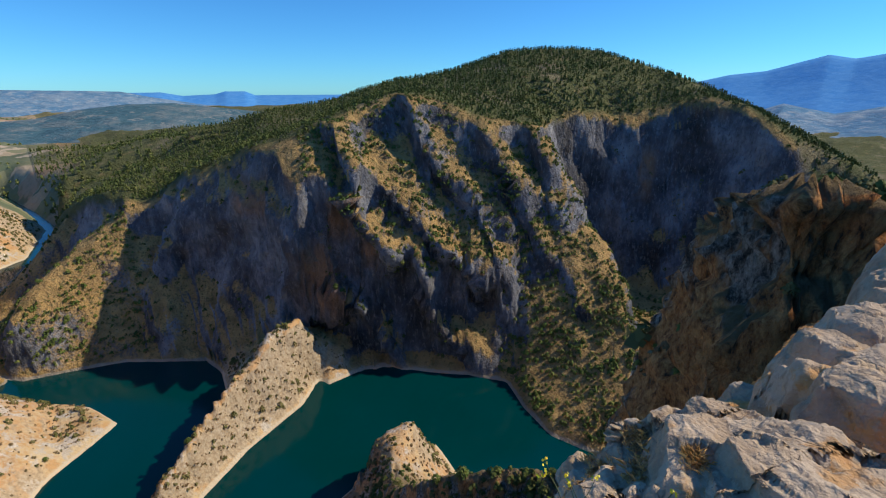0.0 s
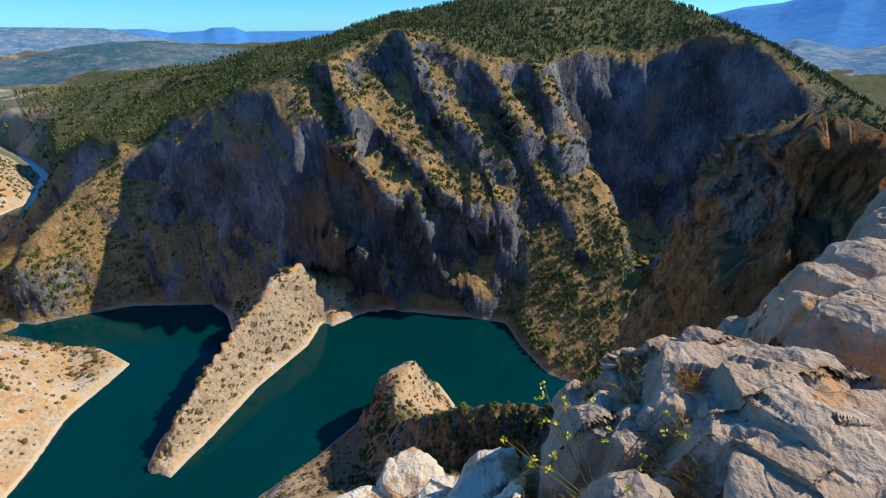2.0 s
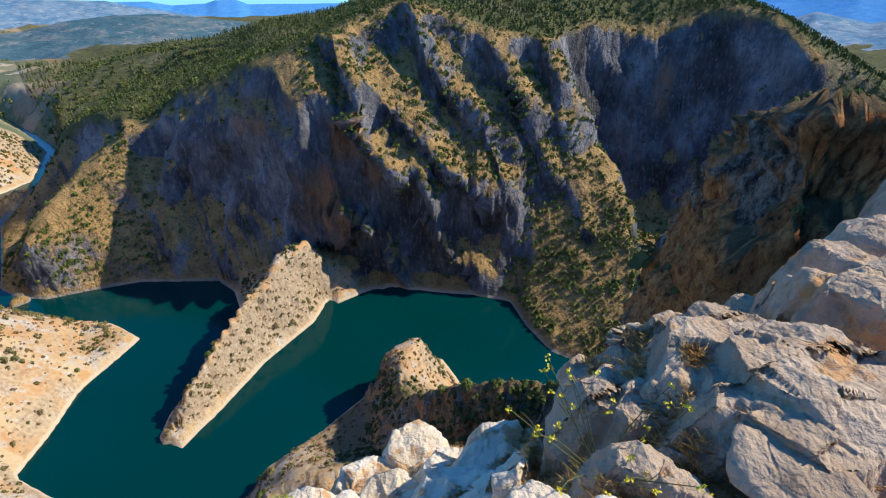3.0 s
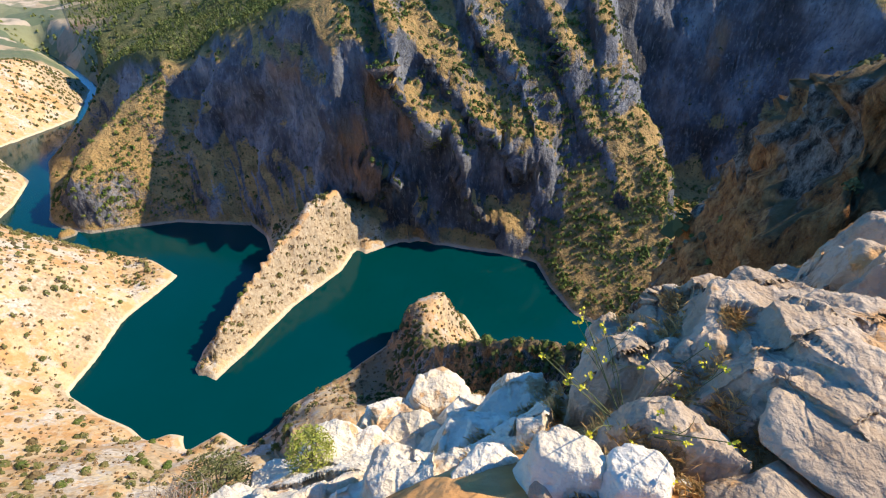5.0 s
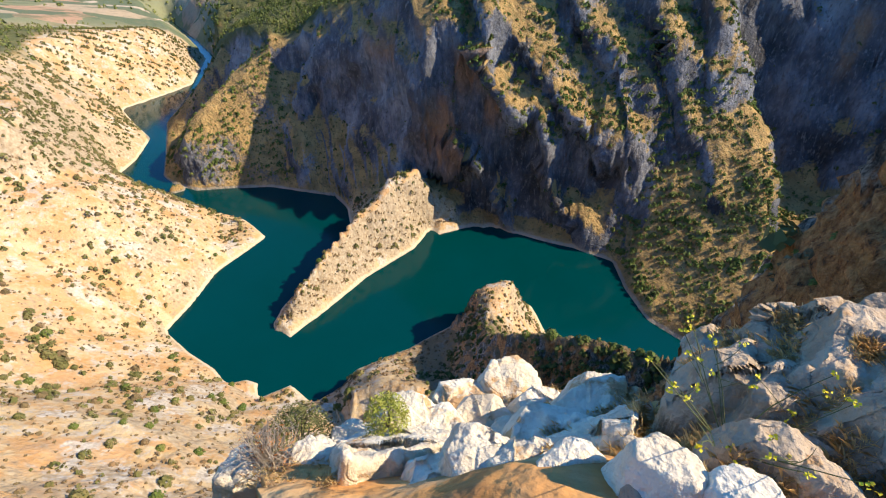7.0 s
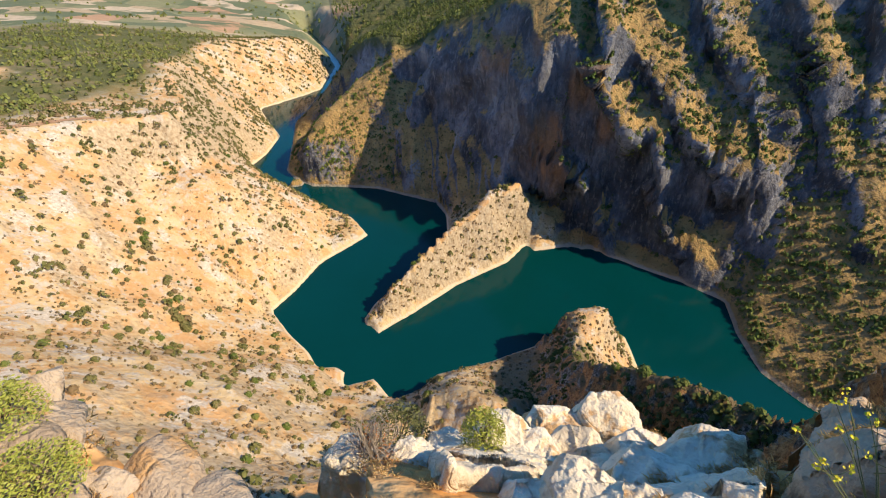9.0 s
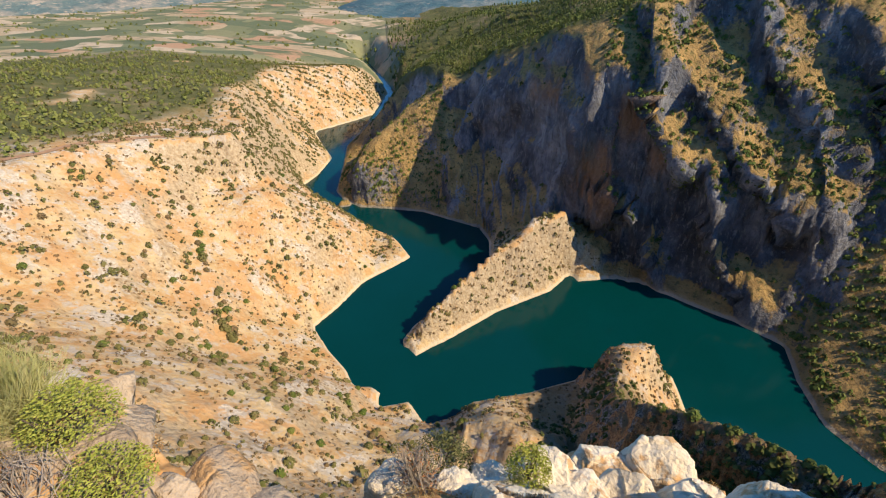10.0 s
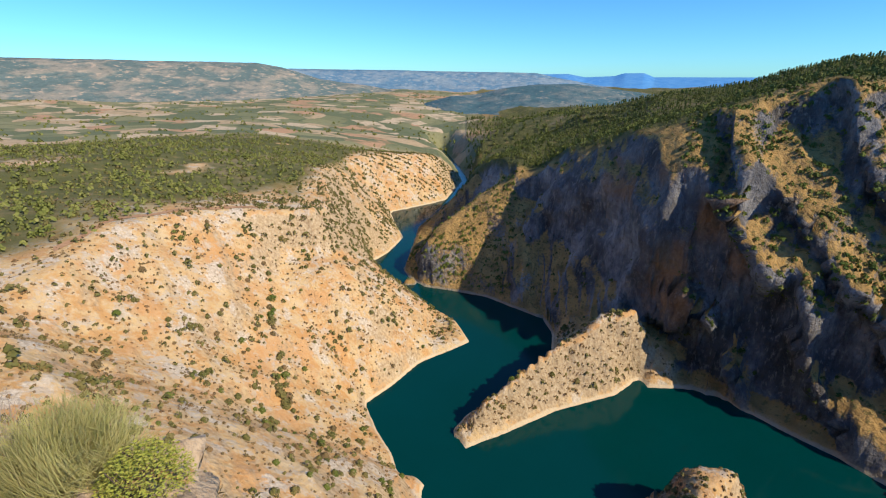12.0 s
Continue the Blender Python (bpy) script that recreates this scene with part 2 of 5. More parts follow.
def make_limestone(name, dark, mid, light, warm, rough):
    g = Graph(name)
    obj = g.node("ShaderNodeTexCoord").outputs["Object"]
    info = g.node("ShaderNodeObjectInfo").outputs["Random"]
    v = g.node("ShaderNodeVectorMath", operation="ADD")
    g.l.new(g.position(), v.inputs[0])
    g.l.new(info, v.inputs[1])
    p = v.outputs[0]
    n1, n2, n3 = g.noise(1.6, 6, p), g.noise(9, 6, p), g.noise(45, 5, p)
    col = g.ramp(n1, [(0.25, dark), (0.45, mid), (0.62, light), (0.8, warm)])
    col = g.mix(g.step(n2, 0.52, 0.68, 0.0, 0.55), col, dark)
    col = g.mix(g.step(g.noise(2.6, 6, p, 0.6), 0.57, 0.64, 0.0, 0.85), col, g.mix(n2, (0.42, 0.19, 0.06), (0.66, 0.42, 0.18)))
    col = g.mix(g.step(n3, 0.55, 0.72, 0.0, 0.4), col, light)
    seam = g.math("ABSOLUTE", g.math("SUBTRACT", g.noise(1.1, 3, p, 0.5), 0.5))
    crack = g.step(seam, 0.0, 0.010)
    wob = g.node("ShaderNodeTexNoise")
    g.put(wob.inputs["Vector"], p)
    wob.inputs["Scale"].default_value, wob.inputs["Detail"].default_value = 2.5, 5
    bent = g.node("ShaderNodeVectorMath", operation="MULTIPLY_ADD")
    g.l.new(wob.outputs["Color"], bent.inputs[0])
    bent.inputs[1].default_value = (0.45, 0.45, 0.45)
    g.l.new(p, bent.inputs[2])
    split = g.step(g.voronoi(1.5, bent.outputs[0], "DISTANCE_TO_EDGE", "Distance"), 0.0, 0.022)
    split = g.math("MAXIMUM", split, g.step(g.noise(1.7, 3, p), 0.44, 0.52))
    crack = g.math("MULTIPLY", crack, g.math("ADD", g.math("MULTIPLY", split, 1.5), 1.0))
    col = g.mix(g.step(split, 0.0, 0.6, 0.05, 0.0), col, dark)
    h = g.math("ADD", g.math("ADD", g.math("MULTIPLY", n2, rough), g.math("MULTIPLY", n3, 0.02)), g.math("MULTIPLY", crack, 0.003))
    g.bump(h, 0.9, 1.0)
    return g.done(col, 0.9, 0.2)


ground_mat, water_mat = make_ground_mat(), make_water_mat()
limestone_mat = make_limestone("pale_limestone", (0.52, 0.42, 0.30), (0.74, 0.63, 0.465), (0.83, 0.74, 0.59), (0.72, 0.50, 0.28), 0.05)
grey_stone_mat = make_limestone("grey_limestone", (0.27, 0.195, 0.13), (0.45, 0.34, 0.23), (0.58, 0.46, 0.33), (0.60, 0.38, 0.20), 0.075)
pine_mat = make_leaf_mat("pine_needles", (0.075, 0.105, 0.028), (0.125, 0.155, 0.042), (0.18, 0.185, 0.06))
shrub_mat = make_leaf_mat("shrub_leaves", (0.095, 0.105, 0.032), (0.155, 0.155, 0.052), (0.22, 0.175, 0.075))
maquis_mat = make_leaf_mat("maquis_leaves", (0.045, 0.07, 0.016), (0.085, 0.11, 0.028), (0.14, 0.14, 0.04))
dry_scrub_mat = make_leaf_mat("dry_scrub_leaves", (0.13, 0.105, 0.05), (0.20, 0.15, 0.075), (0.28, 0.17, 0.09))
green_maquis_mat = make_leaf_mat("green_maquis_leaves", (0.07, 0.11, 0.024), (0.125, 0.165, 0.036), (0.19, 0.19, 0.055))
# paler than pine_mat: haze and sun on the plateau are put into the colour
plateau_pine_mat = make_leaf_mat("plateau_pine_needles", (0.12, 0.145, 0.036), (0.19, 0.215, 0.055), (0.26, 0.26, 0.085))
bark_mat = flat_mat("bark", (0.10, 0.07, 0.05), 0.9)

# ---------------------------------------------------------------- the lie of the land
# shore lines at lake level: x, y
LEFT_BANK = [(-1008, 1029), (-780, 851), (-660, 740), (-575, 600), (-580, 537), (-588, 480), (-529, 441), (-475, 410),
             (-445, 357), (-432, 317), (-370, 299), (-333, 296), (-294, 289), (-259, 286), (-227, 268), (-230, 247), (-236, 217),
             (-229, 181), (-227, 155), (-199, 144), (-177, 138), (-164, 131), (-154, 137), (-145, 136), (-140, 128), (-128, 141), (-110, 133)]
NEAR_BANK = [(-110, 133), (-99, 148), (-97, 161), (-74, 184), (-52, 213), (-30, 246), (-4, 248), (10, 221), (28, 192), (60, 175), (110, 180),
             (170, 205), (250, 265), (350, 310), (500, 340), (700, 360)]
FAR_BANK = [(-988, 1027), (-761, 849), (-628, 733), (-515, 560), (-498, 461), (-470, 430), (-420, 372), (-388, 333), (-365, 322),
            (-335, 318), (-316, 328), (-272, 346), (-225, 347), (-204, 347), (-183, 331), (-165, 300), (-158, 260), (-163, 225),
            (-168, 198), (-165, 181), (-148, 173), (-137, 205), (-125, 245), (-104, 288), (-99, 319), (-90, 313), (-69, 332)]
FAR_BANK_RIGHT = [(-69, 332), (-43, 339), (-8, 330), (25, 326), (51, 317), (59, 286), (73, 256), (93, 242), (104, 237), (125, 250),
                  (160, 290), (230, 335), (330, 380), (480, 410), (700, 430)]
RIVER_BED = [(-770, 850), (-642, 734), (-545, 570), (-540, 500), (-450, 392), (-408, 327), (-350, 309),
             (-290, 316), (-215, 305), (-195, 240), (-190, 200), (-165, 160), (-150, 148)]
RIVER_BED_RIGHT = [(-125, 160), (-110, 190), (-95, 235), (-65, 290), (-20, 292), (35, 275), (58, 225), (110, 208), (200, 255), (340, 345), (600, 385)]

# crests, rims and slope lines: bearing in degrees right of +y, distance from the lookout, height over the lake
LAND = dict(
    opposite_rim=[(-43.6, 720, 14), (-41.7, 680, 52), (-39.8, 630, 92), (-36.9, 566, 121), (-35.1, 550, 121), (-33.2, 535, 114), (-30.9, 518, 127), (-29.4, 500, 143), (-27.2, 480, 151), (-24.3, 462, 160), (-21.7, 440, 172), (-18.1, 420, 179), (-16.2, 414, 184), (-14.2, 414, 191), (-11.5, 424, 201), (-8.9, 436, 207), (-5.6, 446, 216), (-2.4, 446, 215), (0.8, 444, 207), (3.5, 442, 198), (6.8, 444, 193), (10.7, 455, 191)],
    headland=[(-35.6, 532, 103), (-40, 530, 82), (-43.1, 515, 67), (-48.6, 470, 29)],
    headland_gully=[(-43.2, 585, 6), (-41.6, 590, 30), (-40.2, 585, 54), (-38, 566, 84), (-36, 553, 100)],
    headland_slab=[(-35.6, 474, 42), (-37.5, 478, 42), (-40, 482, 42), (-43, 478, 34)],
    cave_wall=[(-33, 462, 76), (-31.5, 452, 86), (-29, 446, 106), (-25, 422, 120), (-21, 398, 125), (-18.5, 384, 119), (-15, 372, 110)],
    bench=[(-15.4, 388, 146), (-10.1, 374, 143), (-6.8, 366, 111), (-1.8, 362, 97), (3.4, 360, 93), (7.8, 356, 86)],
    wall_foot=[(-12, 349, 30), (-5, 349, 30), (1, 342, 26), (7, 336, 20)],
    low_rib=[(-2.5, 358, 101), (-1.9, 349, 68), (0.8, 344, 48), (3.0, 341, 24)],
    rib_sides=[(-4.6, 357, 62), (-4.0, 352, 34)],
    rib_flank=[(2.4, 360, 66), (4.8, 350, 36)],
    buttress=[(10.7, 455, 191), (14.7, 445, 151), (17.9, 420, 106), (21.9, 380, 71), (25.2, 340, 44), (25.4, 295, 25), (24.4, 268, 5)],
    gully_right=[(3, 408, 140), (8, 395, 105), (11, 360, 50), (12, 330, 18)],
    amphitheatre_rim=[(14, 540, 190), (16.2, 560, 194), (19.2, 590, 192), (23.1, 600, 199), (25.7, 600, 207), (28.7, 600, 213), (31.8, 590, 206), (34, 580, 191), (37, 575, 170)],
    amphitheatre_foot=[(18, 505, 34), (22, 520, 14), (28, 520, 10), (34, 505, 15), (40, 480, 30)],
    amphitheatre_mid=[(19, 548, 110), (25, 566, 112), (30, 566, 112), (36, 550, 105)],
    behind_buttress=[(19, 470, 34), (23.5, 430, 12), (27, 380, 2)],
    forest_slope=[(-20, 580, 172), (-13, 600, 188), (-9, 580, 206), (-4, 570, 216), (5, 560, 224), (11, 570, 236), (18, 640, 240)],
    skyline=[(-28.1, 720, 178), (-23, 720, 189), (-18.3, 720, 197), (-14.6, 720, 204), (-12, 720, 210), (-9.4, 720, 223), (-5.5, 720, 236), (-2.2, 720, 241), (1, 720, 249), (4.2, 720, 263), (7.4, 720, 275), (10.5, 720, 278), (13.6, 720, 278), (17.1, 720, 275), (19.5, 720, 265), (22.5, 710, 253), (25.3, 698, 241), (27.5, 690, 229), (30.2, 679, 217), (32.4, 670, 201), (35, 660, 187), (37.5, 650, 173), (39.9, 640, 159), (42.6, 629, 145), (50, 580, 110), (60, 600, 100)],
    beyond_rim=[(-38, 720, 115), (-32, 720, 130), (-26, 700, 155), (-26, 900, 150), (-32, 1050, 138), (-37, 1000, 115), (-39.6, 960, 100), (-41, 880, 60)],
    gorge_left=[(-44.3, 1010, 42), (-44.8, 1180, 40), (-46.5, 1400, 45), (-45.5, 1600, 55)],
    gorge_right=[(-39.5, 1130, 62), (-41, 1300, 58), (-42.5, 1500, 60)],
    beyond_summit=[(-20, 1100, 130), (-10, 1100, 130), (0, 1100, 140), (12, 1100, 150), (25, 1100, 100), (40, 1100, 60), (60, 1100, 70)],
    island=[(-16.6, 349, 22), (-18.2, 347, 50), (-18.9, 346, 62), (-20.2, 336, 57), (-22.4, 325, 56), (-24.5, 312, 47), (-27.4, 300, 44), (-31.6, 275, 35), (-36.9, 250, 26), (-41.2, 238, 12)],
    saddle_back=[(-13.2, 359, 26), (-15, 366, 31), (-17, 372, 35)],
    island_saddle=[(-12.8, 343, 7), (-14, 347, 13), (-15.5, 351, 19), (-17, 354, 25), (-20, 362, 26), (-22, 364, 22)],
    knoll_face=[(-60.3, 385, 76), (-62, 392, 88), (-64, 385, 84), (-64.8, 350, 68)],
    knob=[(-4.5, 226, 39), (-8, 222, 38), (-12.9, 216, 34)],
    knob_saddle=[(-7.5, 195, 38), (-7.9, 175, 43), (-6.8, 150, 61)],
    dark_ridge=[(-6.8, 150, 61), (-3.1, 140, 80), (3, 133, 90), (7.9, 130, 95), (16.5, 130, 97), (23.2, 132, 102), (28, 120, 115)],
    ravine=[(-35, 120, 35), (-20, 108, 40), (-9, 112, 42), (-3, 114, 46), (8, 112, 56), (16, 113, 62), (22, 116, 74)],
    knob_west=[(-12.5, 205, 14), (-13.5, 190, 9), (-14.5, 172, 12), (-13.5, 152, 27)],
    low_spur=[(-21.3, 128, 53), (-26, 135, 48), (-31.9, 140, 40), (-36, 155, 15)],
    spur=[(48, 46, 213), (44, 45, 212.5), (40.5, 42, 213.7), (37.9, 41, 214), (35.4, 43, 212.5), (33.1, 46, 209), (31, 49, 205), (27.5, 56, 194.5), (26.5, 64, 178), (25.4, 75, 159), (24.5, 105, 125)],
    spur_face=[(44, 40, 208), (39, 37.5, 206), (35.4, 39, 203), (33, 42, 198), (31, 45, 192), (27.5, 52, 178)],
    spur_base=[(44, 34, 198), (39, 34, 192), (35, 36, 186), (31, 41, 172), (27, 48, 155), (24, 60, 140)],
    spur_foot=[(40, 24, 190), (32, 28, 172), (22, 40, 150), (18, 52, 130), (15, 71, 115)],
    spur_back=[(35, 90, 170), (30, 130, 110), (45, 150, 130), (60, 200, 150), (90, 300, 190), (35, 170, 60), (50, 230, 60)],
    cliff_foot=[(-115, 40, 185), (-95, 30, 150), (-80, 28, 122), (-60, 26, 94), (-40, 24, 90), (-15, 24, 110), (5, 24, 140)],
    lower_slope=[(-80, 120, 105), (-65, 110, 75), (-50, 100, 60), (-40, 90, 65), (-100, 100, 150), (-115, 100, 180)],
    lookout=[(90, 30, 214), (60, 26, 211), (180, 30, 217), (-140, 30, 212), (130, 120, 214), (180, 150, 210), (-140, 150, 190)],
    bank_rim=[(-112, 200, 165), (-100, 225, 140), (-91, 265, 126), (-81, 345, 131), (-74, 375, 125), (-70, 388, 120), (-63, 398, 113), (-60.5, 400, 113)],
    bank_shoulder=[(-60, 430, 100), (-58, 480, 95), (-59, 600, 108), (-56.6, 800, 82), (-50.5, 880, 80), (-45.7, 940, 72)],
    bank_slope=[(-57, 360, 70), (-54.5, 430, 48), (-55, 520, 50), (-54, 600, 40), (-53.5, 680, 45)],
    plateau=[(-80, 600, 118), (-70, 700, 112), (-95, 500, 130), (-64, 900, 100), (-110, 500, 150)],
)
LAND["spur_top"] = [(b, r + 6, h - 1) for b, r, h in LAND["spur"][:7]]
LAND["rim_lip"] = [(b, r + 16, h + 4) for b, r, h in LAND["opposite_rim"][1:]]
LAND["amphitheatre_lip"] = [(b, r + 14, h + 2) for b, r, h in LAND["amphitheatre_rim"][1:]]
FAR_RING = [(-180, 140), (-140, 140), (-110, 100), (-95, 85), (-80, 80), (-65, 78), (-50, 75), (-42, 70), (-38, 70), (-30, 78), (-20, 80), (-10, 80), (10, 80), (30, 50), (45, 45), (70, 60), (100, 120), (140, 140)]
# the ground at the lookout: x, y, height from the eye
NEAR = [(0, -0.6, -1.58), (-1.2, -1.2, -1.6), (1.2, -1.0, -1.55), (3, -1, -1.6), (0.1, 0.9, -1.60), (0.55, 1.05, -1.57), (0.85, 1.35, -1.68), (1.3, 1.2, -1.50), (1.25, 1.9, -1.86), (2.1, 2.2, -1.9),
        (3.3, 3.6, -2.4), (5, 5, -2.6), (0.3, 2.1, -3.05), (-0.4, 1.7, -3.0), (-0.4, 2.8, -3.85), (-1.0, 2.1, -3.6), (-1.3, 1.2, -2.7), (-1.4, 2.2, -3.9),
        (-2.4, 0.0, -1.62), (-2.0, -0.5, -1.55), (-2.4, 1.0, -2.9), (-4.5, -1.0, -2.6), (-4, -4, -2.5), (6, 0, -2.2), (9, 8, -4.0), (14, 4, -3.5)]
EDGE = [(-180, 60), (-130, 25), (-105, 6), (-94, 3.0), (-88, 2.6), (-85, 2.1), (-81, 1.3), (-76, 0.95), (-70, 0.9), (-60, 1.1), (-54, 1.7), (-45, 2.0), (-32, 2.6), (-20, 2.9), (-10, 3.0), (5, 2.9), (16, 2.4), (24, 2.4), (30, 3.0), (36, 4.3), (39, 5.2), (41, 7), (43, 11), (48, 16), (60, 30), (90, 60), (180, 60)]


def polar(b, r):
    return r * math.sin(radians(b)), r * math.cos(radians(b))


def sampled(points, gap):
    """Points along a polyline of any dimension, about gap apart, growing with the distance from the lookout."""
    out = []
    for p, q in zip(points, points[1:]):
        p, q = np.array(p, float), np.array(q, float)
        far = max(60.0, np.hypot(*((p + q) / 2)[:2]))
        n = max(1, int(np.linalg.norm((q - p)[:2]) / (gap * far / 300)))
        out += [p + (q - p) * i / n for i in range(n)]
    return out + [np.array(points[-1], float)]


guide = []
shore = []
for line in (LEFT_BANK, NEAR_BANK, FAR_BANK, FAR_BANK_RIGHT):
    shore += sampled([(x, y, 0) for x, y in line], 9)
guide += shore
shore_xy = np.array(shore)[:, :2]


def beside(line, side, out, h):
    """A line along a shore, out metres to one side, at height h; dropped where it comes near another shore."""
    made = sampled([(x, y, h) for x, y in line], 9)
    for p, q in zip(made, made[1:]):
        d = (q - p)[:2] / (np.linalg.norm((q - p)[:2]) + 1e-6)
        c = (p + q)[:2] / 2 + side * out * np.array((d[1], -d[0]))
        if np.hypot(*(shore_xy - c).T).min() > 0.75 * out:
            guide.append(np.array((*c, h)))


for line, side in ((LEFT_BANK, 1), (NEAR_BANK, 1), (FAR_BANK, -1), (FAR_BANK_RIGHT, -1)):
    beside(line, side, 5, 4.5)
    beside(line, -side, 5, -5)
for line in (RIVER_BED, RIVER_BED_RIGHT):
    guide += sampled([(x, y, -14) for x, y in line], 20)
for line in LAND.values():
    guide += sampled([(*polar(b, r), h) for b, r, h in line], 11)
for b, h in FAR_RING:
    guide += [np.array((*polar(b, 1800), h)), np.array((*polar(b, 3300), h + 20)), np.array((*polar(b, 5300), h + 40))]
kept = []
for p in guide:
    if all((p[0] - q[0]) ** 2 + (p[1] - q[1]) ** 2 > 4 for q in kept):
        kept.append(p)
guide = np.array(kept)


class Facets:
    """The land as flat facets between guide points."""
    def __init__(self, pts):
        co, _, tris, *_ = delaunay_2d_cdt([Vector(p[:2]) for p in pts], [], [], 0, 0.01)
        self.tree = BVHTree.FromPolygons([Vector((c.x, c.y, p[2])) for c, p in zip(co, pts)], tris)

    def at(self, x, y):
        out = np.empty(x.size)
        down = Vector((0, 0, -1))
        for i, (u, v) in enumerate(zip(x.ravel(), y.ravel())):
            hit = self.tree.ray_cast(Vector((u, v, 2000)), down)[0]
            out[i] = hit.z if hit else 100
        return out.reshape(x.shape)


class Surface:
    """A smooth surface through guide points."""
    def __init__(self, pts, soft, give):
        self.pts, self.soft = np.array(pts, float), soft
        xy = self.pts[:, :2]
        n = len(xy)
        a = np.zeros((n + 3, n + 3))
        a[:n, :n] = -np.sqrt((xy[:, None, 0] - xy[None, :, 0]) ** 2 + (xy[:, None, 1] - xy[None, :, 1]) ** 2 + soft ** 2) - np.eye(n) * give
        a[:n, n], a[:n, n + 1:], a[n, :n], a[n + 1:, :n] = 1, xy, 1, xy.T
        self.w = np.linalg.solve(a, np.concatenate([self.pts[:, 2], (0, 0, 0)]))

    def at(self, x, y):
        out, fx, fy = np.empty(x.size), x.ravel(), y.ravel()
        for s in range(0, x.size, 8000):
            u, v = fx[s:s + 8000], fy[s:s + 8000]
            k = (u[:, None] - self.pts[:, 0]) ** 2
            k += (v[:, None] - self.pts[:, 1]) ** 2
            k += self.soft ** 2
            np.sqrt(k, out=k)
            out[s:s + 8000] = -(k @ self.w[:-3]) + self.w[-3] + self.w[-2] * u + self.w[-1] * v
        return out.reshape(x.shape)


LAND_SHAPE = Facets(guide)
NEAR_SHAPE = Surface([(x, y, CAM_H + z) for x, y, z in NEAR], 0.3, 0.05)


def smooth(lo, hi, v):
    q = np.clip((v - lo) / (hi - lo), 0, 1)
    return q * q * (3 - 2 * q)


# the sheet is finer where the ground is steep or near: columns by bearing, rows by distance
bearings = np.concatenate([np.arange(-180, -112, 2.0), np.arange(-112, 64, 0.2), np.arange(64, 180, 2.0)])
coarse = np.concatenate([np.arange(-180, -112, 2.0), np.arange(-112, 64, 0.4), np.arange(64, 180, 2.0)])
ROWS = 550
span = np.concatenate([np.linspace(-0.004, 12, 72), np.geomspace(12.2, 4900, 620)])
cb, cr = np.meshgrid(np.radians(coarse), span, indexing="ij")
land = LAND_SHAPE.at(cr * np.sin(cb), cr * np.cos(cb))
for _ in range(2):
    soft = (np.roll(land, 1, 0) + 2 * land + np.roll(land, -1, 0)) / 4
    soft[:, 1:-1] = (soft[:, :-2] + 2 * soft[:, 1:-1] + soft[:, 2:]) / 4
    hold = np.clip((np.abs(land) - 4) / 10, 0, 1)
    land = land + (soft - land) * hold
edge = np.interp(np.degrees(cb), *zip(*EDGE))
platform = np.where(cr < 120, NEAR_SHAPE.at(np.minimum(cr, 18) * np.sin(cb), np.minimum(cr, 18) * np.cos(cb)) - np.where(cb > 0.4, 7.0, 3.2) * np.maximum(0, cr - edge), -999)
land = np.maximum(land, platform)
profile = np.empty((len(bearings), len(span)))
for k in range(len(span)):
    profile[:, k] = np.interp(bearings, coarse, land[:, k])
rr = np.broadcast_to(span, profile.shape)
away = np.sqrt(rr ** 2 + (CAM_H - profile) ** 2)
step = np.sqrt(np.diff(rr, axis=1) ** 2 + (0.8 * np.diff(profile, axis=1)) ** 2) / away[:, 1:] + 0.0004
for _ in range(4):
    step = (step + np.roll(step, 1, 0) + np.roll(step, -1, 0) + np.roll(step, 2, 0) + np.roll(step, -2, 0)) / 5
cum = np.concatenate([np.zeros((len(bearings), 1)), np.cumsum(step, 1)], 1)
RNG, Z = (np.empty((len(bearings), ROWS)) for _ in range(2))
for i in range(len(bearings)):
    RNG[i] = np.interp(np.linspace(0, cum[i, -1], ROWS), cum[i], span)
    Z[i] = np.interp(RNG[i], span, profile[i])
BRG = np.broadcast_to(bearings[:, None], RNG.shape)
X, Y = RNG * np.sin(np.radians(BRG)), RNG * np.cos(np.radians(BRG))


def normals(X, Y, Z):
    p = np.stack([X, Y, Z], -1)
    du = np.roll(p, -1, 0) - np.roll(p, 1, 0)
    dv = np.gradient(p, axis=1)
    n = np.cross(du, dv)
    n /= np.linalg.norm(n, axis=-1, keepdims=True) + 1e-9
    return np.where(n[..., 2:] < 0, -n, n)


# which land lies where
far_shore = np.interp(BRG, [-60, -49.6, -49.4, -47, -44, -40, -38, -33, -29, -24, -20, -16, -14, -12, -7, -1, 5, 9, 11.7, 16, 21, 23.7, 30, 45, 80],
                      [9000, 9000, 440, 440, 440, 440, 435, 405, 374, 358, 352, 349, 342, 334, 338, 326, 322, 317, 286, 262, 255, 255, 250, 225, 220])
rim_line = np.interp(BRG, [-47, *[b for b, _, _ in LAND["opposite_rim"]], *[b for b, _, _ in LAND["amphitheatre_rim"]], 50],
                     [640, *[r for _, r, _ in LAND["opposite_rim"]], *[r for _, r, _ in LAND["amphitheatre_rim"]], 560])
bank_line = np.interp(BRG, [-180, *[b for b, _, _ in LAND["bank_rim"][:-2]], -62, -59, -57.5, -55, -50, -45, -41.3, -41.1], [200, *[r for _, r, _ in LAND["bank_rim"][:-2]], 440, 560, 660, 780, 900, 960, 1000, 9000])
patchy = fbm(X / 60, Y / 60, 0 * X, 4)
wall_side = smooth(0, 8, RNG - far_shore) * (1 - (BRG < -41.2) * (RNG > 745))
